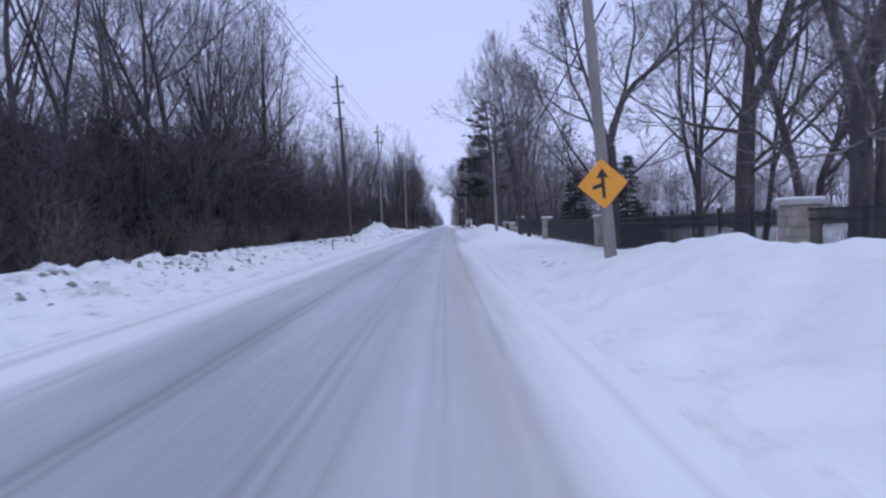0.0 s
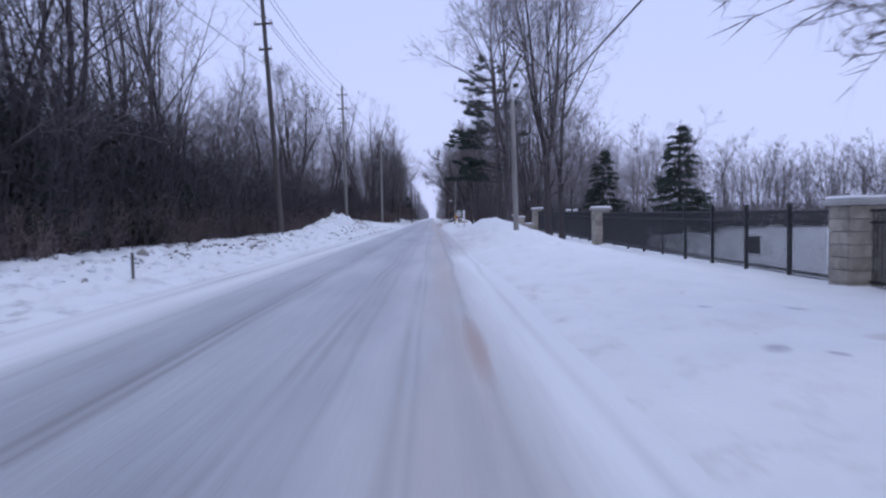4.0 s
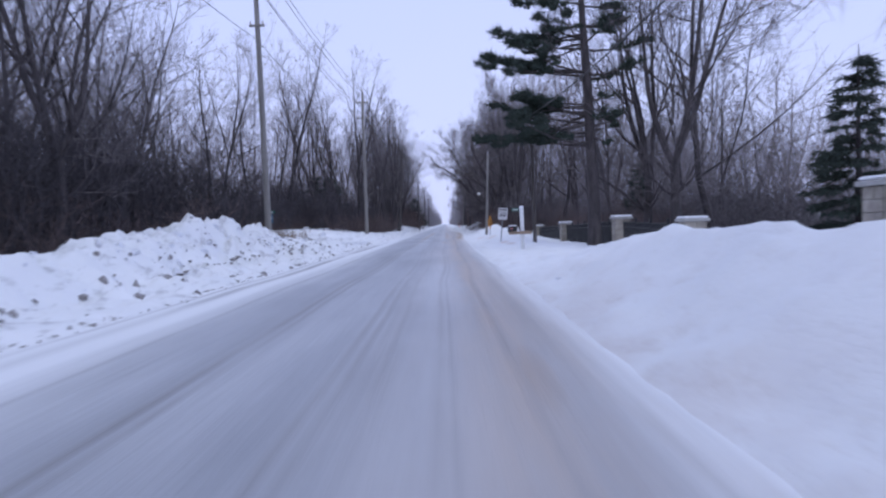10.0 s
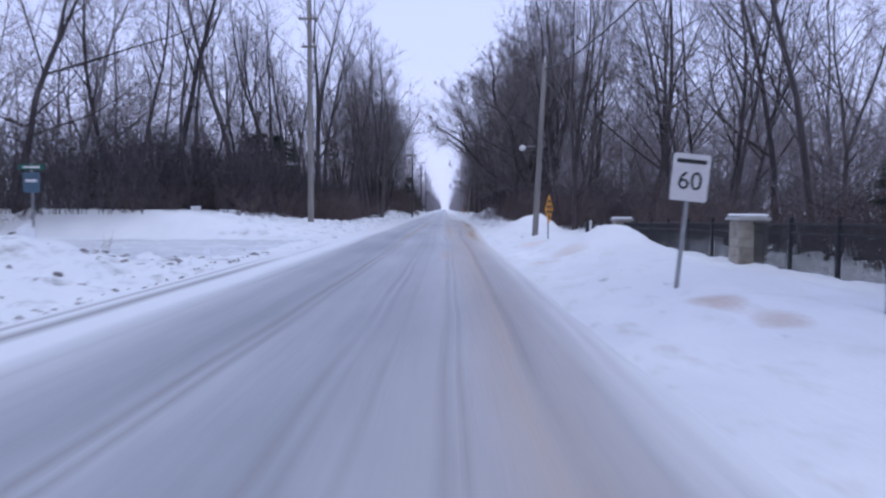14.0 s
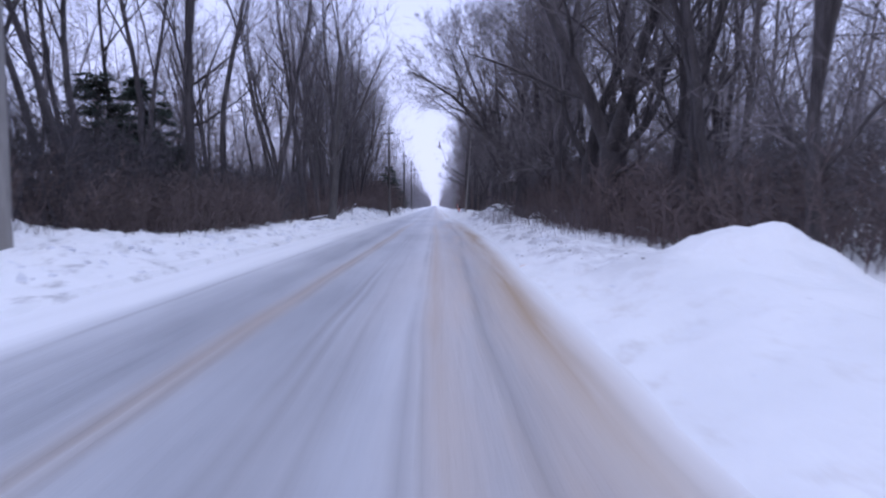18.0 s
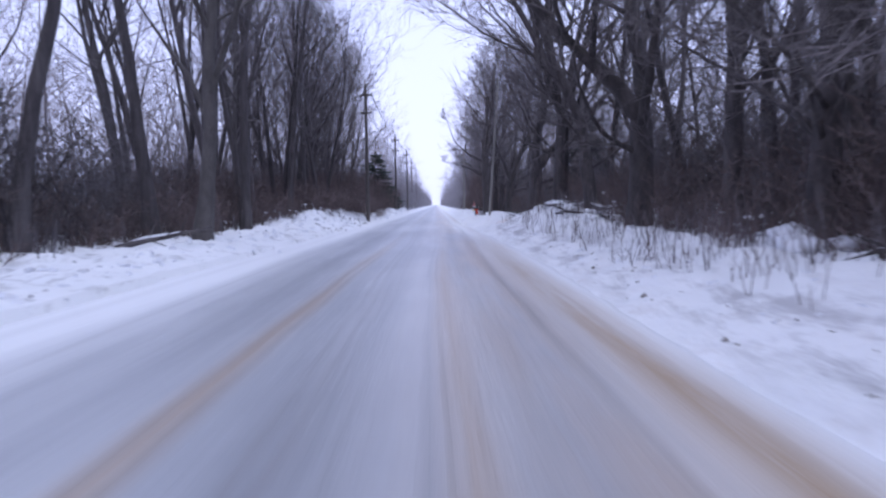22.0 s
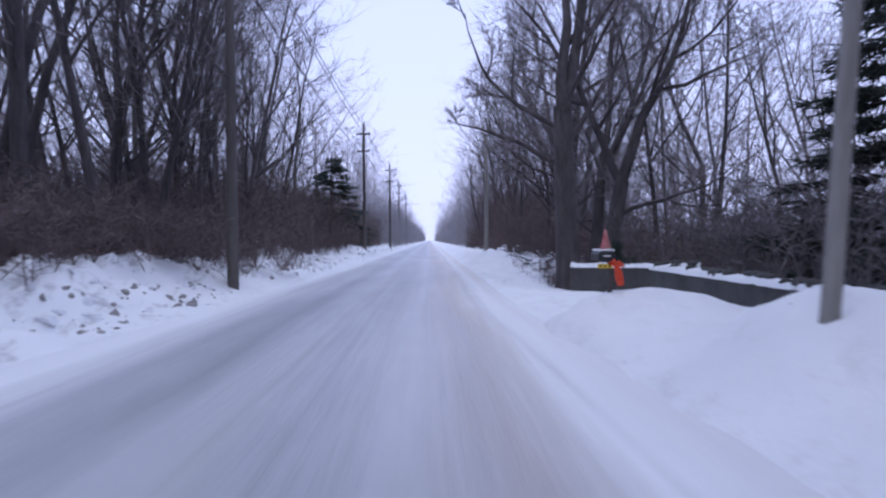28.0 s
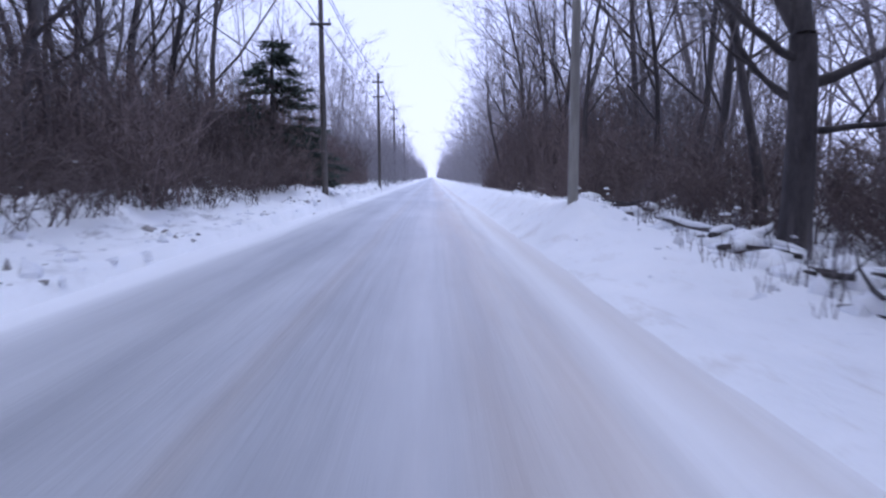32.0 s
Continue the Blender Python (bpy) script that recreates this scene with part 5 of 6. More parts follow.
spots_dirty += [(rng.gauss(3.1, 0.4), rng.uniform(126, 178), abs(rng.gauss(0.0, 0.016)) + 0.01) for _ in range(300)]
spots += [(rng.uniform(2.9, 5.8), rng.uniform(128, 178), abs(rng.gauss(0.02, 0.04)) + 0.015) for _ in range(330)]
spots += [(rng.uniform(3.0, 5.6), rng.uniform(196, 226), abs(rng.gauss(0.1, 0.08)) + 0.03) for _ in range(170)]
spots_dirty += [(-5.15 + 0.25 * wob(q * 0.3, 2.0) + rng.gauss(0, 0.08), q, abs(rng.gauss(0.0, 0.03)) + 0.012) for q in [rng.uniform(66, 110) for _ in range(420)]]
clods("snow_clods", spots, "broken lumps of dirty snow on the ploughed bank")
clods("dirty_clods", spots_dirty, "frozen clods of dark dirty snow thrown up by the plough", DIRT, 0.8)
spots = [(max(2.2, float(np.interp(y, R_Y, R_X)) + rng.gauss(-0.5, 0.8)), float(y), abs(rng.gauss(0.02, 0.03)) + 0.012) for y in np.arange(-4, 250, 1.6)]
clods("snow_clods", spots, "small lumps of dirty snow scattered on the verge")


def fallen_branch(x, y, length, turn, rise, label):
    """A dead limb leaning out of the brush, with snow lying along it."""
    r = random.Random(int(abs(x * 10 + y)))
    t = thing("fallen_branch", (x, y, land(x, y)), label, "branch", "fallen branches", turn=turn)
    pts, _ = wander(Vector((0, 0, 0.02)), Vector((1, 0, rise)).normalized(), length, 6, r, 0.12, 0.0)
    radii = [0.085, 0.08, 0.07, 0.06, 0.048, 0.035, 0.015]
    wood = Shape().tube(pts, radii, 7)
    for k in range(5):
        p = pts[2 + k % 4]
        wood.tube([p, p + side_way(Vector((1, 0, 0.4)).normalized(), r, 0.8) * length * 0.25], [0.025, 0.004], 4)
    part("limb", wood, BARK, t, smooth=True)
    part("snow", Shape().tube([p + Vector((0, 0, q)) for p, q in zip(pts[1:5], radii[1:5])], [0.02, 0.055, 0.05, 0.02], 6), CAP, t, "snow lying on the limb", smooth=True)


def brush_pile(x, y, width, length, count, seed):
    """Cut limbs thrown in a heap, half buried, with a blanket of snow on each."""
    r = random.Random(seed)
    t = thing("brush_pile", (x, y, land(x, y)), "heap of dark cut limbs half buried in snow", "brush pile", "brush piles")
    for k in range(count):
        u, v = r.uniform(-width / 2, width / 2), r.uniform(-length / 2, length / 2)
        z = land(x + u, y + v) - land(x, y) + r.uniform(0.0, 0.26) * (1 - abs(2 * v / length) ** 2)
        w = r.uniform(0, math.pi)
        d = Vector((math.cos(w), math.sin(w), r.uniform(-0.12, 0.12))).normalized()
        ln, thick = r.uniform(0.5, 1.3), r.uniform(0.015, 0.05)
        pts, _ = wander(Vector((u, v, z)) - d * ln / 2, d, ln, 4, r, 0.16, 0.0)
        part("limb", Shape().tube(pts, [thick, thick, thick * 0.85, thick * 0.7, thick * 0.4], 5, True), BARK, t, smooth=True)
        if k % 3 == 0:
            part("snow_strip", Shape().tube([p + Vector((0, 0, thick + 0.02)) for p in pts], [0.01, thick + 0.015, thick + 0.025, thick + 0.01, 0.005], 5), CAP, t, smooth=True)
    for k in range(count):
        u, v = r.uniform(-width / 2, width / 2), r.uniform(-length / 2, length / 2)
        q = r.uniform(0.12, 0.4)
        part("snow_pillow", Shape().lump((u, v, land(x + u, y + v) - land(x, y) + r.uniform(-0.02, 0.16)), (q, q * r.uniform(0.7, 1.3), q * 0.55), r, 0.2), CAP, t, smooth=True)


for k, (x, y, w, ln, n) in enumerate(((5.5, 165.5, 1.6, 4.5, 16), (5.6, 169.8, 1.8, 4.5, 24), (5.5, 173.8, 1.6, 4.0, 22), (5.9, 151.0, 1.4, 4.0, 10), (5.2, 201.5, 1.6, 3.6, 20), (5.0, 205.2, 1.6, 3.6, 22), (4.4, 210.0, 1.6, 4.0, 18))):
    brush_pile(x, y, w, ln, n, 500 + k)
fallen_branch(7.6, 157.0, 2.2, 40, 0.75, "snow-covered dead limb leaning in the brush")
fallen_branch(6.2, 150.5, 1.7, 200, 0.08, "broken limb lying in the roadside snow")
fallen_branch(-8.2, 159.5, 2.4, 20, 0.35, "dead limb lying across the snow among trunks")
fallen_branch(-9.4, 131.0, 2.6, 185, 0.15, "fallen limb lying at the edge of the woods")
fallen_branch(6.4, 136.0, 2.4, 95, 0.12, "broken limb lying in the roadside snow")
fallen_branch(5.2, 214.0, 2.0, 110, 0.15, "broken limb lying in the roadside snow")
fallen_branch(-7.4, 201.0, 2.4, 100, 0.12, "dead limb lying in the snowy brush")


# ---- iron fence with stone pillars ----
FENCE_X = 8.2
PILLARS = [-4.0, 15.7, 35.7, 55.5, 75.2, 85.4, 94.6, 109.4, 122.8]


def iron_panel(length=2.15):
    p = thing("fence_panel", (0, 0, -300), "black iron fence panel with upright pickets", "fence", "iron fence panels")
    part("post", Shape().box((0, 0, 0.82), (0.085, 0.085, 1.64), 0, 0.006).box((0, 0, 1.66), (0.11, 0.11, 0.04)), IRON, p)
    for z, h in ((1.5, 0.05), (1.28, 0.04), (0.18, 0.05)):
        part("rail", Shape().box((0, length / 2, z), (0.04, length - 0.085, h)), IRON, p)
    me = Shape().box((0, 0, 0.8), (0.028, 0.028, 1.44)).mesh("picket", IRON)
    for k in range(1, 18):
        part("picket", me, IRON, p).location = (0, k * length / 18, 0)
    return p


def stone_pillar():
    p = thing("stone_pillar", (0, 0, -300), "square tan stone pillar with a snow-covered cap", "pillar", "fence pillars")
    part("core", Shape().box((0, 0, 0.72), (0.62, 0.62, 1.8)), MORTAR, p)
    r = random.Random(3)
    for c in range(7):
        z, half = -0.1 + c * 0.24, (0.5 + 0.16 * (c % 2)) * 0.7
        for side in range(4):
            for a, b in ((-0.35, -0.35 + half), (-0.35 + half, 0.29)):
                m = Matrix.Rotation(side * math.pi / 2, 4, "Z")
                s = Shape().box(((a + b) / 2, -0.33, z + 0.12), (b - a - 0.014, 0.045 + r.uniform(0, 0.016), 0.226), 0, 0.008)
                s.v = [tuple(m @ Vector(v)) for v in s.v]
                part("stone", s, STONE, p)
    part("cap", Shape().box((0, 0, 1.64), (0.9, 0.9, 0.1), 0, 0.02), CAPSTONE, p, "grey stone cap")
    s = Shape().box((0, 0, 1.73), (0.82, 0.82, 0.09), 0, 0.04)
    part("snow_cap", s, CAP, p, "thin layer of snow", smooth=False)
    return p


def sunk(y):
    return float(np.interp(y, [-4, 15.7, 35.7, 55, 75, 85.4, 94.6, 109.4, 122.8], [-0.1, -0.12, -0.22, -0.1, 0.15, -0.5, -0.35, -0.6, -0.85]))


PANEL, PILLAR = iron_panel(), stone_pillar()
for y in PILLARS:
    copy_thing(PILLAR, pose(FENCE_X, y, sunk(y) + 0.02, 0, 0, rng.choice((0, 90, 180))))
for a, b in zip(PILLARS, PILLARS[1:]):
    if a == 75.2:
        continue
    n = round((b - a - 0.7) / 2.15)
    k = (b - a - 0.7) / n / 2.15
    for i in range(n):
        y = a + 0.35 + i * 2.15 * k
        c = copy_thing(PANEL, pose(FENCE_X, y, sunk(y), 0, 0, 0))
        c.scale = (1, k, 1)

def entrance_wall(x, y, turn):
    wall = thing("entrance_wall", (x, y, -0.45 if y > 80 else 0.1), "low stone entrance wall with snow on top", "wall", "entrance walls", turn=turn)
    part("body", Shape().box((0, 0, 0.45), (2.7, 0.42, 1.1), 0, 0.02), MORTAR, wall)
    r = random.Random(8)
    for c in range(4):
        for k in range(6):
            part("stone", Shape().box((-1.12 + k * 0.45 + (c % 2) * 0.1 - 0.05, -0.22, 0.12 + c * 0.24), (0.43, 0.05 + r.uniform(0, 0.02), 0.225), 0, 0.008), STONE, wall)
    part("snow_cap", Shape().box((0, 0, 1.06), (2.75, 0.5, 0.12), 0, 0.05), CAP, wall, "rounded snow on the wall")


entrance_wall(9.95, 85.5, 0)
entrance_wall(9.75, 76.6, 28)
copy_thing(PILLAR, pose(11.3, 77.5, 0.0, 0, 0, 0))

box_z = land(13.4, 50.9)
post_box = thing("utility_box", (13.4, 50.9, box_z), "dark metal utility box standing in the snowy field", "box")
part("cabinet", Shape().box((0, 0, 0.34), (0.44, 0.34, 0.72), 0.2, 0.02), IRON, post_box)
part("lid", Shape().box((0, 0, 0.72), (0.5, 0.4, 0.05), 0.2, 0.015), IRON, post_box)
part("snow_cap", Shape().box((0, 0, 0.765), (0.4, 0.3, 0.05), 0.2, 0.02), CAP, post_box, "thin cap of snow")


# ---- utility poles and wires ----
def utility_pole(x, y, height, radius, material, label, arms=(), lean=(0, 0), sink=0.5):
    z = land(x, y)
    p = thing("utility_pole", (x, y, z), label, "pole", "utility poles", lean=lean)
    part("shaft", Shape().tube([Vector((0, 0, -sink)), Vector((0, 0, height * 0.5)), Vector((0, 0, height))], [radius, radius * 0.85, radius * 0.65], 12, True), material, p, smooth=True)
    for zz, half in arms:
        arm = part("crossarm", Shape().box((0, -radius * 0.8, zz), (half * 2, 0.09, 0.11), 0, 0.006), material, p)
        for s in (-1, 1):
            part("insulator", Shape().tube([Vector((s * (half - 0.08), -radius * 0.8, zz + 0.05)), Vector((s * (half - 0.08), -radius * 0.8, zz + 0.12)), Vector((s * (half - 0.08), -radius * 0.8, zz + 0.24))], [0.025, 0.055, 0.035], 8, True), CERAMIC, arm)
    part("top_pin", Shape().tube([Vector((0, 0, height - 0.02)), Vector((0, 0, height + 0.22))], [0.04, 0.03], 8, True), CERAMIC, p)
    return p


TALL = "tall weathered wooden utility pole with short crossarms"
LEFT_POLES = [(-9.7, 30.0, 14.5, 0), (-9.0, 64.4, 15.1, -3.2), (-9.3, 98.5, 15.5, -0.8), (-7.6, 128.5, 13.6, 0), (-6.8, 168.0, 12.5, 0), (-4.95, 191.5, 9.7, 0), (-4.8, 224.0, 9.2, 0), (-4.7, 254.0, 9.7, 0), (-5.0, 284.0, 10.2, 0), (-5.0, 316.0, 10.2, 0)]
for x, y, h, tip in LEFT_POLES:
    if y in (30.0, 168.0):
        continue
    utility_pole(x, y, h, 0.17 if y < 150 else 0.14, POLE if 90 < y < 150 else DARK_POLE, TALL, ((h - 0.76, 0.5), (h - 2.0, 0.45)) if y > 150 else ((h - 1.0, 0.55), (h - 2.5, 0.55), (h - 4.0, 0.4)), (0, tip))
RIGHT_POLES = [(3.55, 14.4, 9.0, 0.135, -4.0), (4.05, 54.7, 6.0, 0.13, -1.0), (4.55, 97.6, 6.6, 0.1, -0.5), (3.13, 115.4, 6.2, 0.115, 2.6), (2.9, 179.6, 7.4, 0.075, 4.2), (2.68, 208.0, 5.6, 0.11, 0.4)]
for x, y, h, r, tip in RIGHT_POLES:
    utility_pole(x, y, h, r, DARK_POLE if y == 97.6 else POLE, "plain grey wooden telephone pole in the snowbank", (), (0, tip))


def wire(points, radius, sag, label):
    pts = []
    for a, b in zip(points, points[1:]):
        for k in range(10):
            u = k / 10
            p = Vector(a).lerp(Vector(b), u)
            p.z -= sag * 4 * u * (1 - u)
            pts.append(p)
    pts.append(Vector(points[-1]))
    solo("overhead_wire", Shape().tube(pts, [radius] * len(pts), 4), CABLE, label, "wire", "overhead wires")


for dx, down in ((0.0, -0.25), (0.47, 0.9), (-0.47, 0.9), (0.47, 2.4), (0.0, 4.6)):
    wire([(x + dx + math.sin(radians(tip)) * h, y, h + 0.25 - down) for x, y, h, tip in LEFT_POLES], 0.02, 0.5, "thin dark power line strung between wooden poles")
wire([(3.55, 14.4, 5.8), (4.05, 54.7, 5.5), (4.5, 97.6, 6.7), (3.4, 115.4, 6.3)], 0.025, 0.7, "black telephone cable strung along the verge")
wire([(3.2, 14.4, 9.0), (-9.8, 30.0, 12.5)], 0.012, 0.3, "black service cable crossing above the road")

stake = thing("marker_stake", (-6.2, 37.4, land(-6.2, 37.4)), "short dark stake standing in the ploughed bank", "post")
part("stake", Shape().box((0, 0, 0.2), (0.06, 0.04, 0.9), 0.2, 0.006), DARK_POLE, stake)
part("band", Shape().box((0, 0, 0.56), (0.068, 0.048, 0.1), 0.2), WHITE, stake, "pale reflective band")

lamp = thing("pole_lamp", (2.85, 115.3, 3.5), "small white round lamp fixed to a wooden pole", "lamp")
part("globe", Shape().lump((-0.22, 0, 0), (0.14, 0.14, 0.12), random.Random(1), 0.02), WHITE, lamp, smooth=True)
part("bracket", Shape().box((0.02, 0, 0.06), (0.4, 0.03, 0.03)), STEEL, lamp)


# ---- signs ----
def rounded(points, cut):
    """An outline with its corners cut off."""
    out, n = [], len(points)
    for i in range(n):
        a, b, c = (Vector(points[j % n]) for j in (i - 1, i, i + 1))
        out += [tuple(b + (a - b).normalized() * cut), tuple(b + ((a - b).normalized() + (c - b).normalized()) * cut * 0.3), tuple(b + (c - b).normalized() * cut)]
    return out


def letters(name, text, size, place, parent, material=BLACK):
    """Words in the built-in font, as a mesh that faces -y."""
    cu = bpy.data.curves.new(name, "FONT")
    cu.body, cu.size, cu.align_x, cu.align_y, cu.extrude = text, size, "CENTER", "CENTER", 0.002
    tmp = bpy.data.objects.new(name, cu)
    scene.collection.objects.link(tmp)
    dg = bpy.context.evaluated_depsgraph_get()
    me = bpy.data.meshes.new_from_object(tmp.evaluated_get(dg))
    bpy.data.objects.remove(tmp)
    me.transform(Matrix.Rotation(math.pi / 2, 4, "X"))
    me.materials.clear()
    me.materials.append(material)
    ob = part(name, me, material, parent)
    ob.location = place
    return ob


sign = thing("warning_sign", (3.38, 14.24, 2.04), "orange-yellow diamond road sign with a black side-road arrow", "sign", lean=(0, -4))
half = 0.53
part("plate", Shape().prism(rounded([(-half, 0), (0, -half), (half, 0), (0, half)], 0.05), 0.0, 0.008), ORANGE, sign)
part("arrow", Shape().prism([(-0.035, -0.3), (0.035, -0.3), (0.035, 0.13), (0.13, 0.13), (0, 0.33), (-0.13, 0.13), (-0.035, 0.13), (-0.035, 0.02), (-0.22, -0.03), (-0.22, -0.11), (-0.035, -0.06)], -0.004, 0.0), BLACK, sign, "black arrow with a branch")
for z in (-0.28, 0.4):
    part("bolt", Shape().tube([Vector((0, -0.008, z)), Vector((0, 0.06, z))], [0.012, 0.012], 6, True), STEEL, sign)

speed = thing("speed_sign", (2.96, 99.7, 0.1), "white speed limit sign with black figures on a thin post", "sign", lean=(0, 5.5))
part("post", Shape().box((0, 0.03, 0.95), (0.05, 0.04, 2.0), 0, 0.004), STEEL, speed)
part("plate", Shape().prism(rounded([(-0.25, 1.32), (0.25, 1.32), (0.25, 1.95), (-0.25, 1.95)], 0.03), 0.0, 0.006), WHITE, speed)
letters("figures", "60", 0.34, (0, -0.004, 1.58), speed)
part("word_bar", Shape().box((0, -0.003, 1.85), (0.4, 0.004, 0.055)), BLACK, speed)

mail = thing("mailbox_post", (3.38, 92.7, 0.02), "white painted post with a timber arm and a black mailbox", "mailbox", lean=(0, -1))
part("post", Shape().box((0, 0, 0.75), (0.16, 0.16, 2.3), 0, 0.01), WHITE_PAINT, mail, "white painted post")
part("arm", Shape().box((-0.12, -0.13, 0.78), (1.0, 0.1, 0.13), radians(-6), 0.008), TIMBER, mail, "raw timber crossarm")
box_ = part("mailbox", Shape().prism([(-0.62, 0.85), (-0.24, 0.85), (-0.24, 1.0), (-0.29, 1.06), (-0.36, 1.08), (-0.5, 1.08), (-0.57, 1.06), (-0.62, 1.0)], -0.22, 0.26), IRON, mail, "black mailbox with snow on its lid")
part("snow_cap", Shape().box((-0.43, 0.02, 1.1), (0.32, 0.44, 0.05), 0, 0.02), CAP, box_)
part("flag", Shape().box((-0.5, -0.235, 0.98), (0.12, 0.02, 0.035)), PINK, box_)
blade = part("name_blade", Shape().box((-0.26, -0.02, 1.8), (0.32, 0.012, 0.12)), GREEN, mail, "green name board with white letters")
part("word_bar", Shape().box((-0.26, -0.03, 1.8), (0.22, 0.004, 0.04)), WHITE, blade)
part("top_cap", Shape().box((0, 0, 1.92), (0.2, 0.2, 0.04), 0, 0.01), CAP, mail)

street = thing("street_sign", (-12.4, 110.8, land(-12.4, 110.8)), "green street name sign above a blue board on a post", "sign")
part("post", Shape().tube([Vector((0, 0.02, -0.4)), Vector((0, 0.02, 2.6))], [0.03, 0.03], 8, True), STEEL, street)
blade = part("name_blade", Shape().box((0, 0, 2.5), (0.75, 0.012, 0.16)), GREEN, street)
part("word_bar", Shape().box((0, -0.01, 2.5), (0.5, 0.004, 0.06)), WHITE, blade)
board = part("board", Shape().box((0, -0.02, 2.05), (0.5, 0.012, 0.6)), BLUE, street)
part("word_bar", Shape().box((0, -0.03, 2.1), (0.34, 0.004, 0.08)), WHITE, board)

marker = thing("checkered_sign", (3.3, 113.2, land(3.3, 113.2) - 0.33), "orange and black checkered diamond sign turned edge-on", "sign", turn=66)
part("post", Shape().box((0, 0.03, 0.55), (0.05, 0.04, 1.9), 0, 0.004), STEEL, marker)
part("plate", Shape().prism(rounded([(-0.5, 1.3), (0, 0.8), (0.5, 1.3), (0, 1.8)], 0.04), 0.0, 0.008), ORANGE, marker)
for i in range(-2, 3):
    for j in range(-2, 3):
        if (i + j) % 2 and abs(i) + abs(j) <= 3:
            u, w = (i + j) * 0.085, (i - j) * 0.085
            part("check", Shape().prism([(u - 0.085, 1.3 + w), (u, 1.215 + w), (u + 0.085, 1.3 + w), (u, 1.385 + w)], -0.003, 0.0), BLACK, marker)

stake = thing("driveway_marker", (6.0, 119.6, land(6.0, 119.6)), "short black post with a white band by the driveway", "post")
part("stake", Shape().box((0, 0, 0.3), (0.3, 0.2, 1.0), 0, 0.02), IRON, stake)
part("band", Shape().box((0.02, -0.11, 0.62), (0.1, 0.02, 0.5), 0.1), WHITE, stake)
board = thing("red_board", (8.9, 117.3, 0.0), "red board standing behind the iron fence", "board")
part("panel", Shape().box((0, 0, 0.62), (0.5, 0.05, 0.36), 0.1, 0.008), DULL_RED, board)
for s in (-0.2, 0.2):
    part("leg", Shape().box((s, 0.04, 0.3), (0.05, 0.05, 1.0)), TIMBER, board)


# ---- concrete wall and the decorated mailbox ----
def parapet(a, b, top, label):
    d = Vector(b) - Vector(a)
    length, turn = d.length, math.atan2(d.y, d.x)
    w = thing("concrete_wall", ((a[0] + b[0]) / 2, (a[1] + b[1]) / 2, 0), label, "wall", "concrete walls", turn=math.degrees(turn))
    part("body", Shape().box((0, 0, top / 2 - 0.3), (length, 0.36, top + 0.6), 0, 0.015), CONCRETE, w)
    n, s, r = int(length / 0.18), Shape(), random.Random(int(length * 100))
    at = 0
    for i in range(n + 1):
        x = -length / 2 + length * i / n
        h, q = 0.1 + 0.05 * wob(x * 2.0, length) + r.uniform(-0.015, 0.03), 0.19 + r.uniform(-0.02, 0.05)
        s.v += [(x, -q, top - 0.01), (x, -q * 0.8, top + h * 0.8), (x, 0, top + h), (x, q * 0.8, top + h * 0.8), (x, q, top - 0.01)]
        if i:
            s.f += [(at - 5 + k, at - 4 + k, at + 1 + k, at + k) for k in range(4)]
        at += 5
    part("snow_cap", s, CAP, w, "uneven snow lying along the wall", smooth=True)
    for i in range(int(length * 5)):
        x = r.uniform(-length / 2, length / 2)
        part("rubble", Shape().lump((x, r.uniform(-0.14, 0.1), top + 0.1), (r.uniform(0.06, 0.15), 0.1, r.uniform(0.05, 0.1)), r), CONCRETE, w)


parapet((3.65, 192.5), (6.6, 191.3), 0.56, "weathered concrete wing wall capped with snow")
parapet((5.2, 190.3), (4.95, 179.8), 0.58, "long low concrete wall capped with snow")

box = thing("decorated_mailbox", (2.36, 183.8, 0.6), "black mailbox with a red bow, evergreen garland and flag", "mailbox")
box.scale = (0.5, 0.5, 0.5)
part("post", Shape().box((0, 0, -0.3), (0.11, 0.11, 2.2), 0, 0.006), DARK_POLE, box)
mb = part("mailbox", Shape().prism([(-0.36, 0.8), (0.14, 0.8), (0.14, 0.98), (0.06, 1.05), (-0.28, 1.05), (-0.36, 0.98)], -0.2, 0.7), IRON, box)
part("snow_cap", Shape().box((-0.11, 0.25, 1.08), (0.42, 0.86, 0.07), 0, 0.03), CAP, mb)
part("door_plate", Shape().box((-0.12, -0.205, 0.93), (0.2, 0.01, 0.04)), WHITE, mb)
strip = part("reflector", Shape().box((-0.16, -0.12, 0.66), (0.4, 0.015, 0.12)), YELLOW, box, "yellow reflective strip")
for k in range(3):
    part("word_bar", Shape().box((-0.28 + k * 0.12, -0.13, 0.66), (0.07, 0.004, 0.05)), BLACK, strip)
bow, r_ = Shape(), random.Random(4)
for s, up in ((-1, 0.0), (1, -0.05)):
    bow.tube([Vector((0.12, -0.2, 0.74)), Vector((0.12 + s * 0.07, -0.27, 0.8 + up)), Vector((0.12 + s * 0.15, -0.24, 0.73 + up)), Vector((0.12 + s * 0.06, -0.21, 0.69)), Vector((0.12, -0.2, 0.74))], [0.02, 0.06, 0.07, 0.05, 0.02], 8)
bow.tube([Vector((0.12, -0.2, 0.7)), Vector((0.17, -0.23, 0.52)), Vector((0.21, -0.21, 0.3)), Vector((0.25, -0.2, 0.14))], [0.05, 0.1, 0.11, 0.08], 8, True)
bow.lump((0.12, -0.25, 0.73), (0.06, 0.05, 0.06), r_, 0.1)
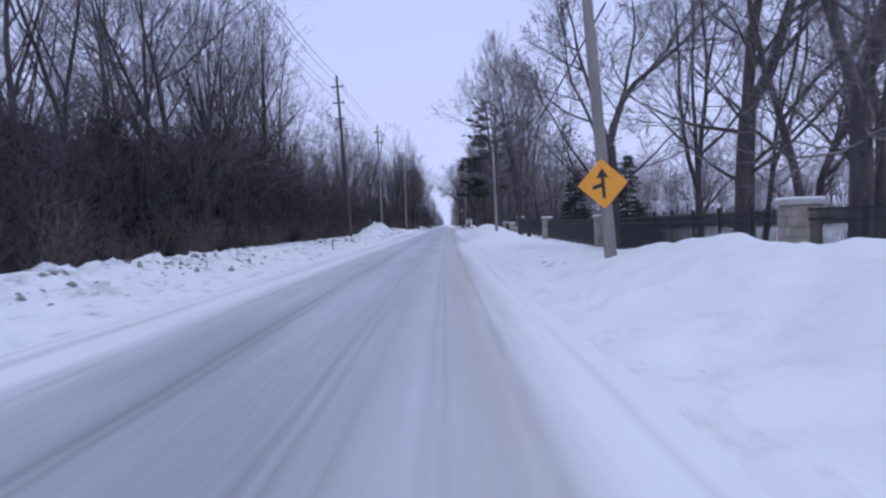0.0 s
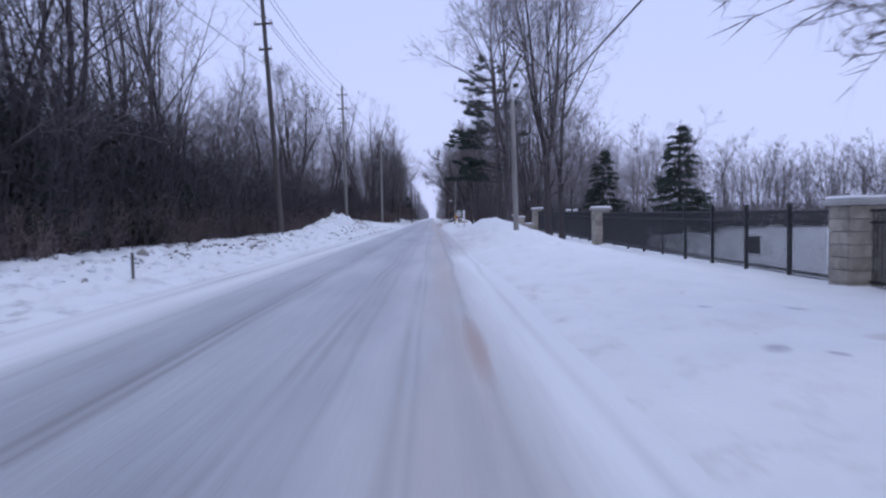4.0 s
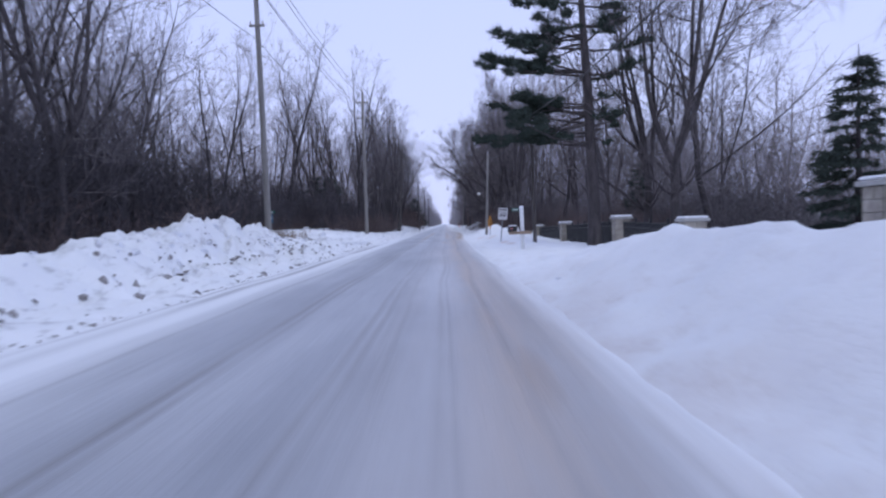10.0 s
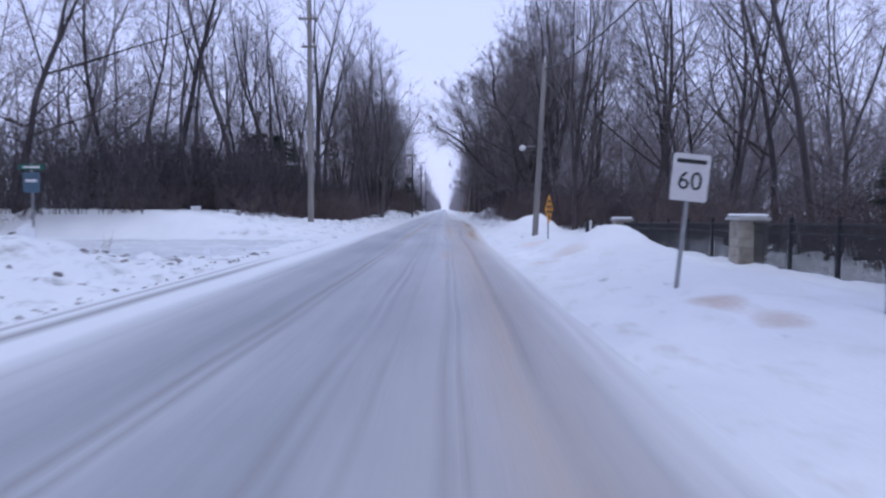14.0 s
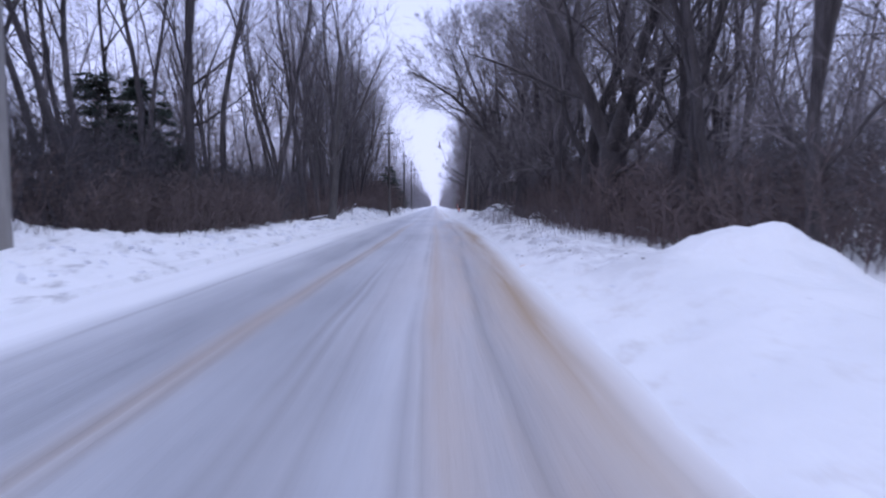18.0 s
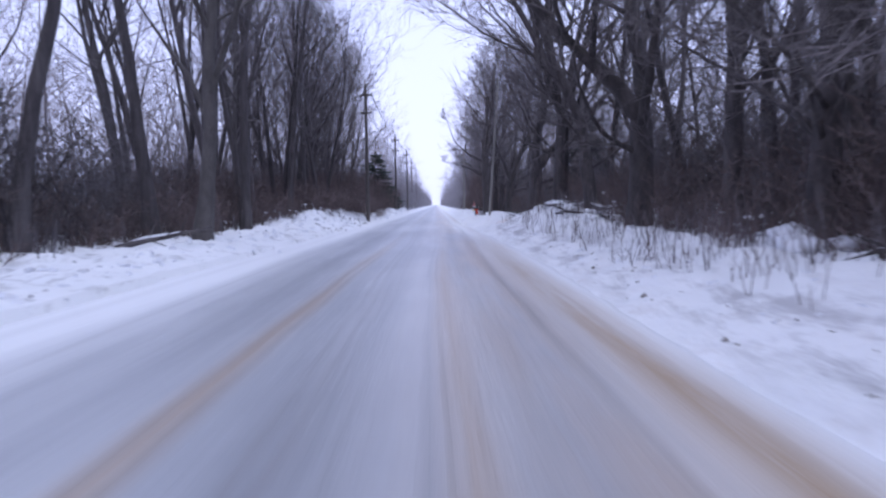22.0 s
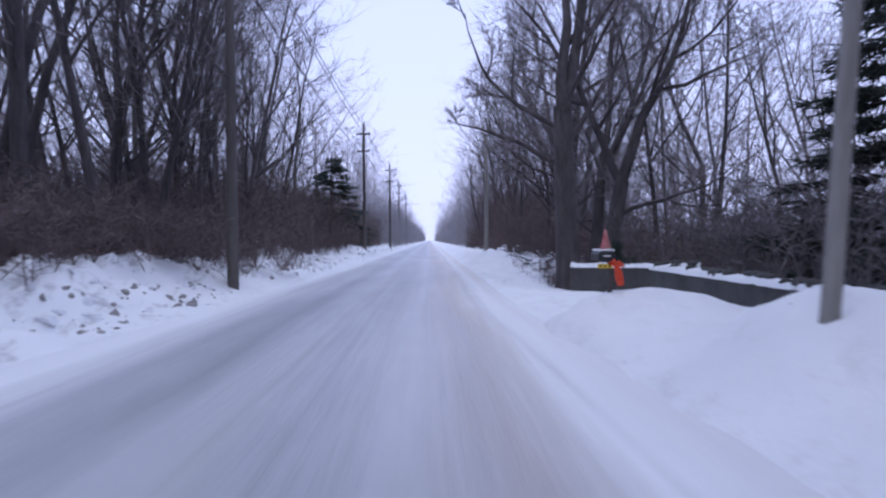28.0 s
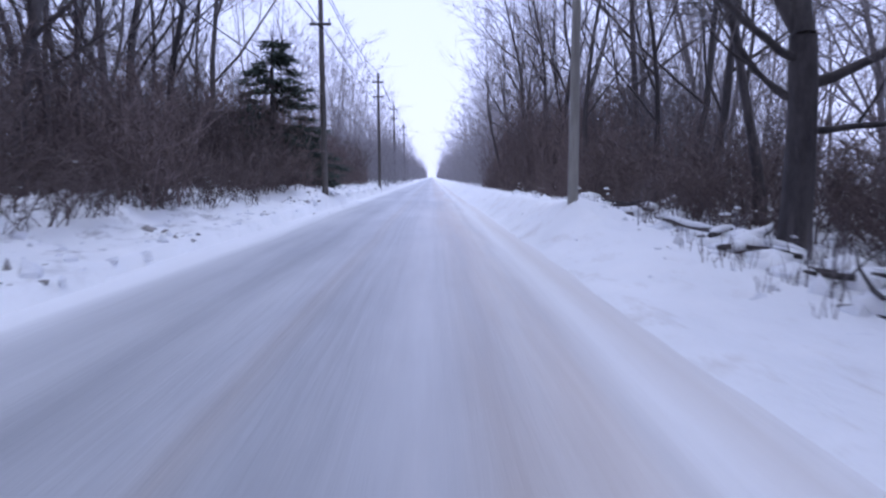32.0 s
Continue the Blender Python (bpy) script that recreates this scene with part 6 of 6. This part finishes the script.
part("bow", bow, RED, box, "large red ribbon bow", smooth=True)
garland = Shape()
for k in range(60):
    w = k / 60
    tuft(garland, Vector((0.16 + 0.08 * math.sin(k), -0.06 + 0.05 * math.cos(k * 1.7), 0.72 + w * 0.58)), Vector((math.sin(k * 2.1), math.cos(k * 2.1), 0.4)).normalized(), r_, 8, 0.14)
for k in range(26):
    tuft(garland, Vector((0.2 + k * 0.018, -0.1, 0.78 + 0.06 * math.sin(k))), Vector((0.5, math.cos(k), 0.5)).normalized(), r_, 6, 0.12)
part("garland", garland, NEEDLE, box, "dark evergreen garland")
stick = part("flagstick", Shape().tube([Vector((0.1, -0.05, 0.85)), Vector((-0.12, -0.08, 1.66))], [0.012, 0.01], 6, True), TIMBER, box)
flag, n = Shape(), 7
for i in range(n):
    u = i / (n - 1)
    flag.v += [(-0.12 - 0.06 * u - 0.02, -0.08 + 0.05 * math.sin(u * 5), 1.66 - 0.16 * u), (0.06 - 0.36 * u, -0.08 + 0.05 * math.sin(u * 5 + 1), 1.14 - 0.06 * u)]
    if i:
        a = len(flag.v) - 4
        flag.f.append((a, a + 1, a + 3, a + 2))
ob = part("flag", flag, PINK, stick, "faded red and white cloth flag", smooth=True)
mod = ob.modifiers.new("cloth", "SOLIDIFY")
mod.thickness = 0.008

# white boxes by the side road
for x, y, s in ((-10.9, 125.4, 0.34), (-11.6, 125.9, 0.28), (-12.8, 125.2, 0.3)):
    hive = thing("white_crate", (x, y, land(x, y) - 0.12), "white box standing at the edge of the woods", "box", "white boxes")
    part("body", Shape().box((0, 0, 0.5 * s), (1.4 * s, 1.0 * s, 1.0 * s), 0, 0.02), WHITE_PAINT, hive)
    part("lid", Shape().box((0, 0, 1.03 * s), (1.5 * s, 1.1 * s, 0.08), 0, 0.02), CAP, hive)

# the kinds that were copied are not part of the place
for proto in (*BIG, *OLD, OAK, *SLIM, *AIRY, *STOUT, PINE, *SPRUCE, PANEL, PILLAR):
    for o in (*proto.children_recursive, proto):
        bpy.data.objects.remove(o)
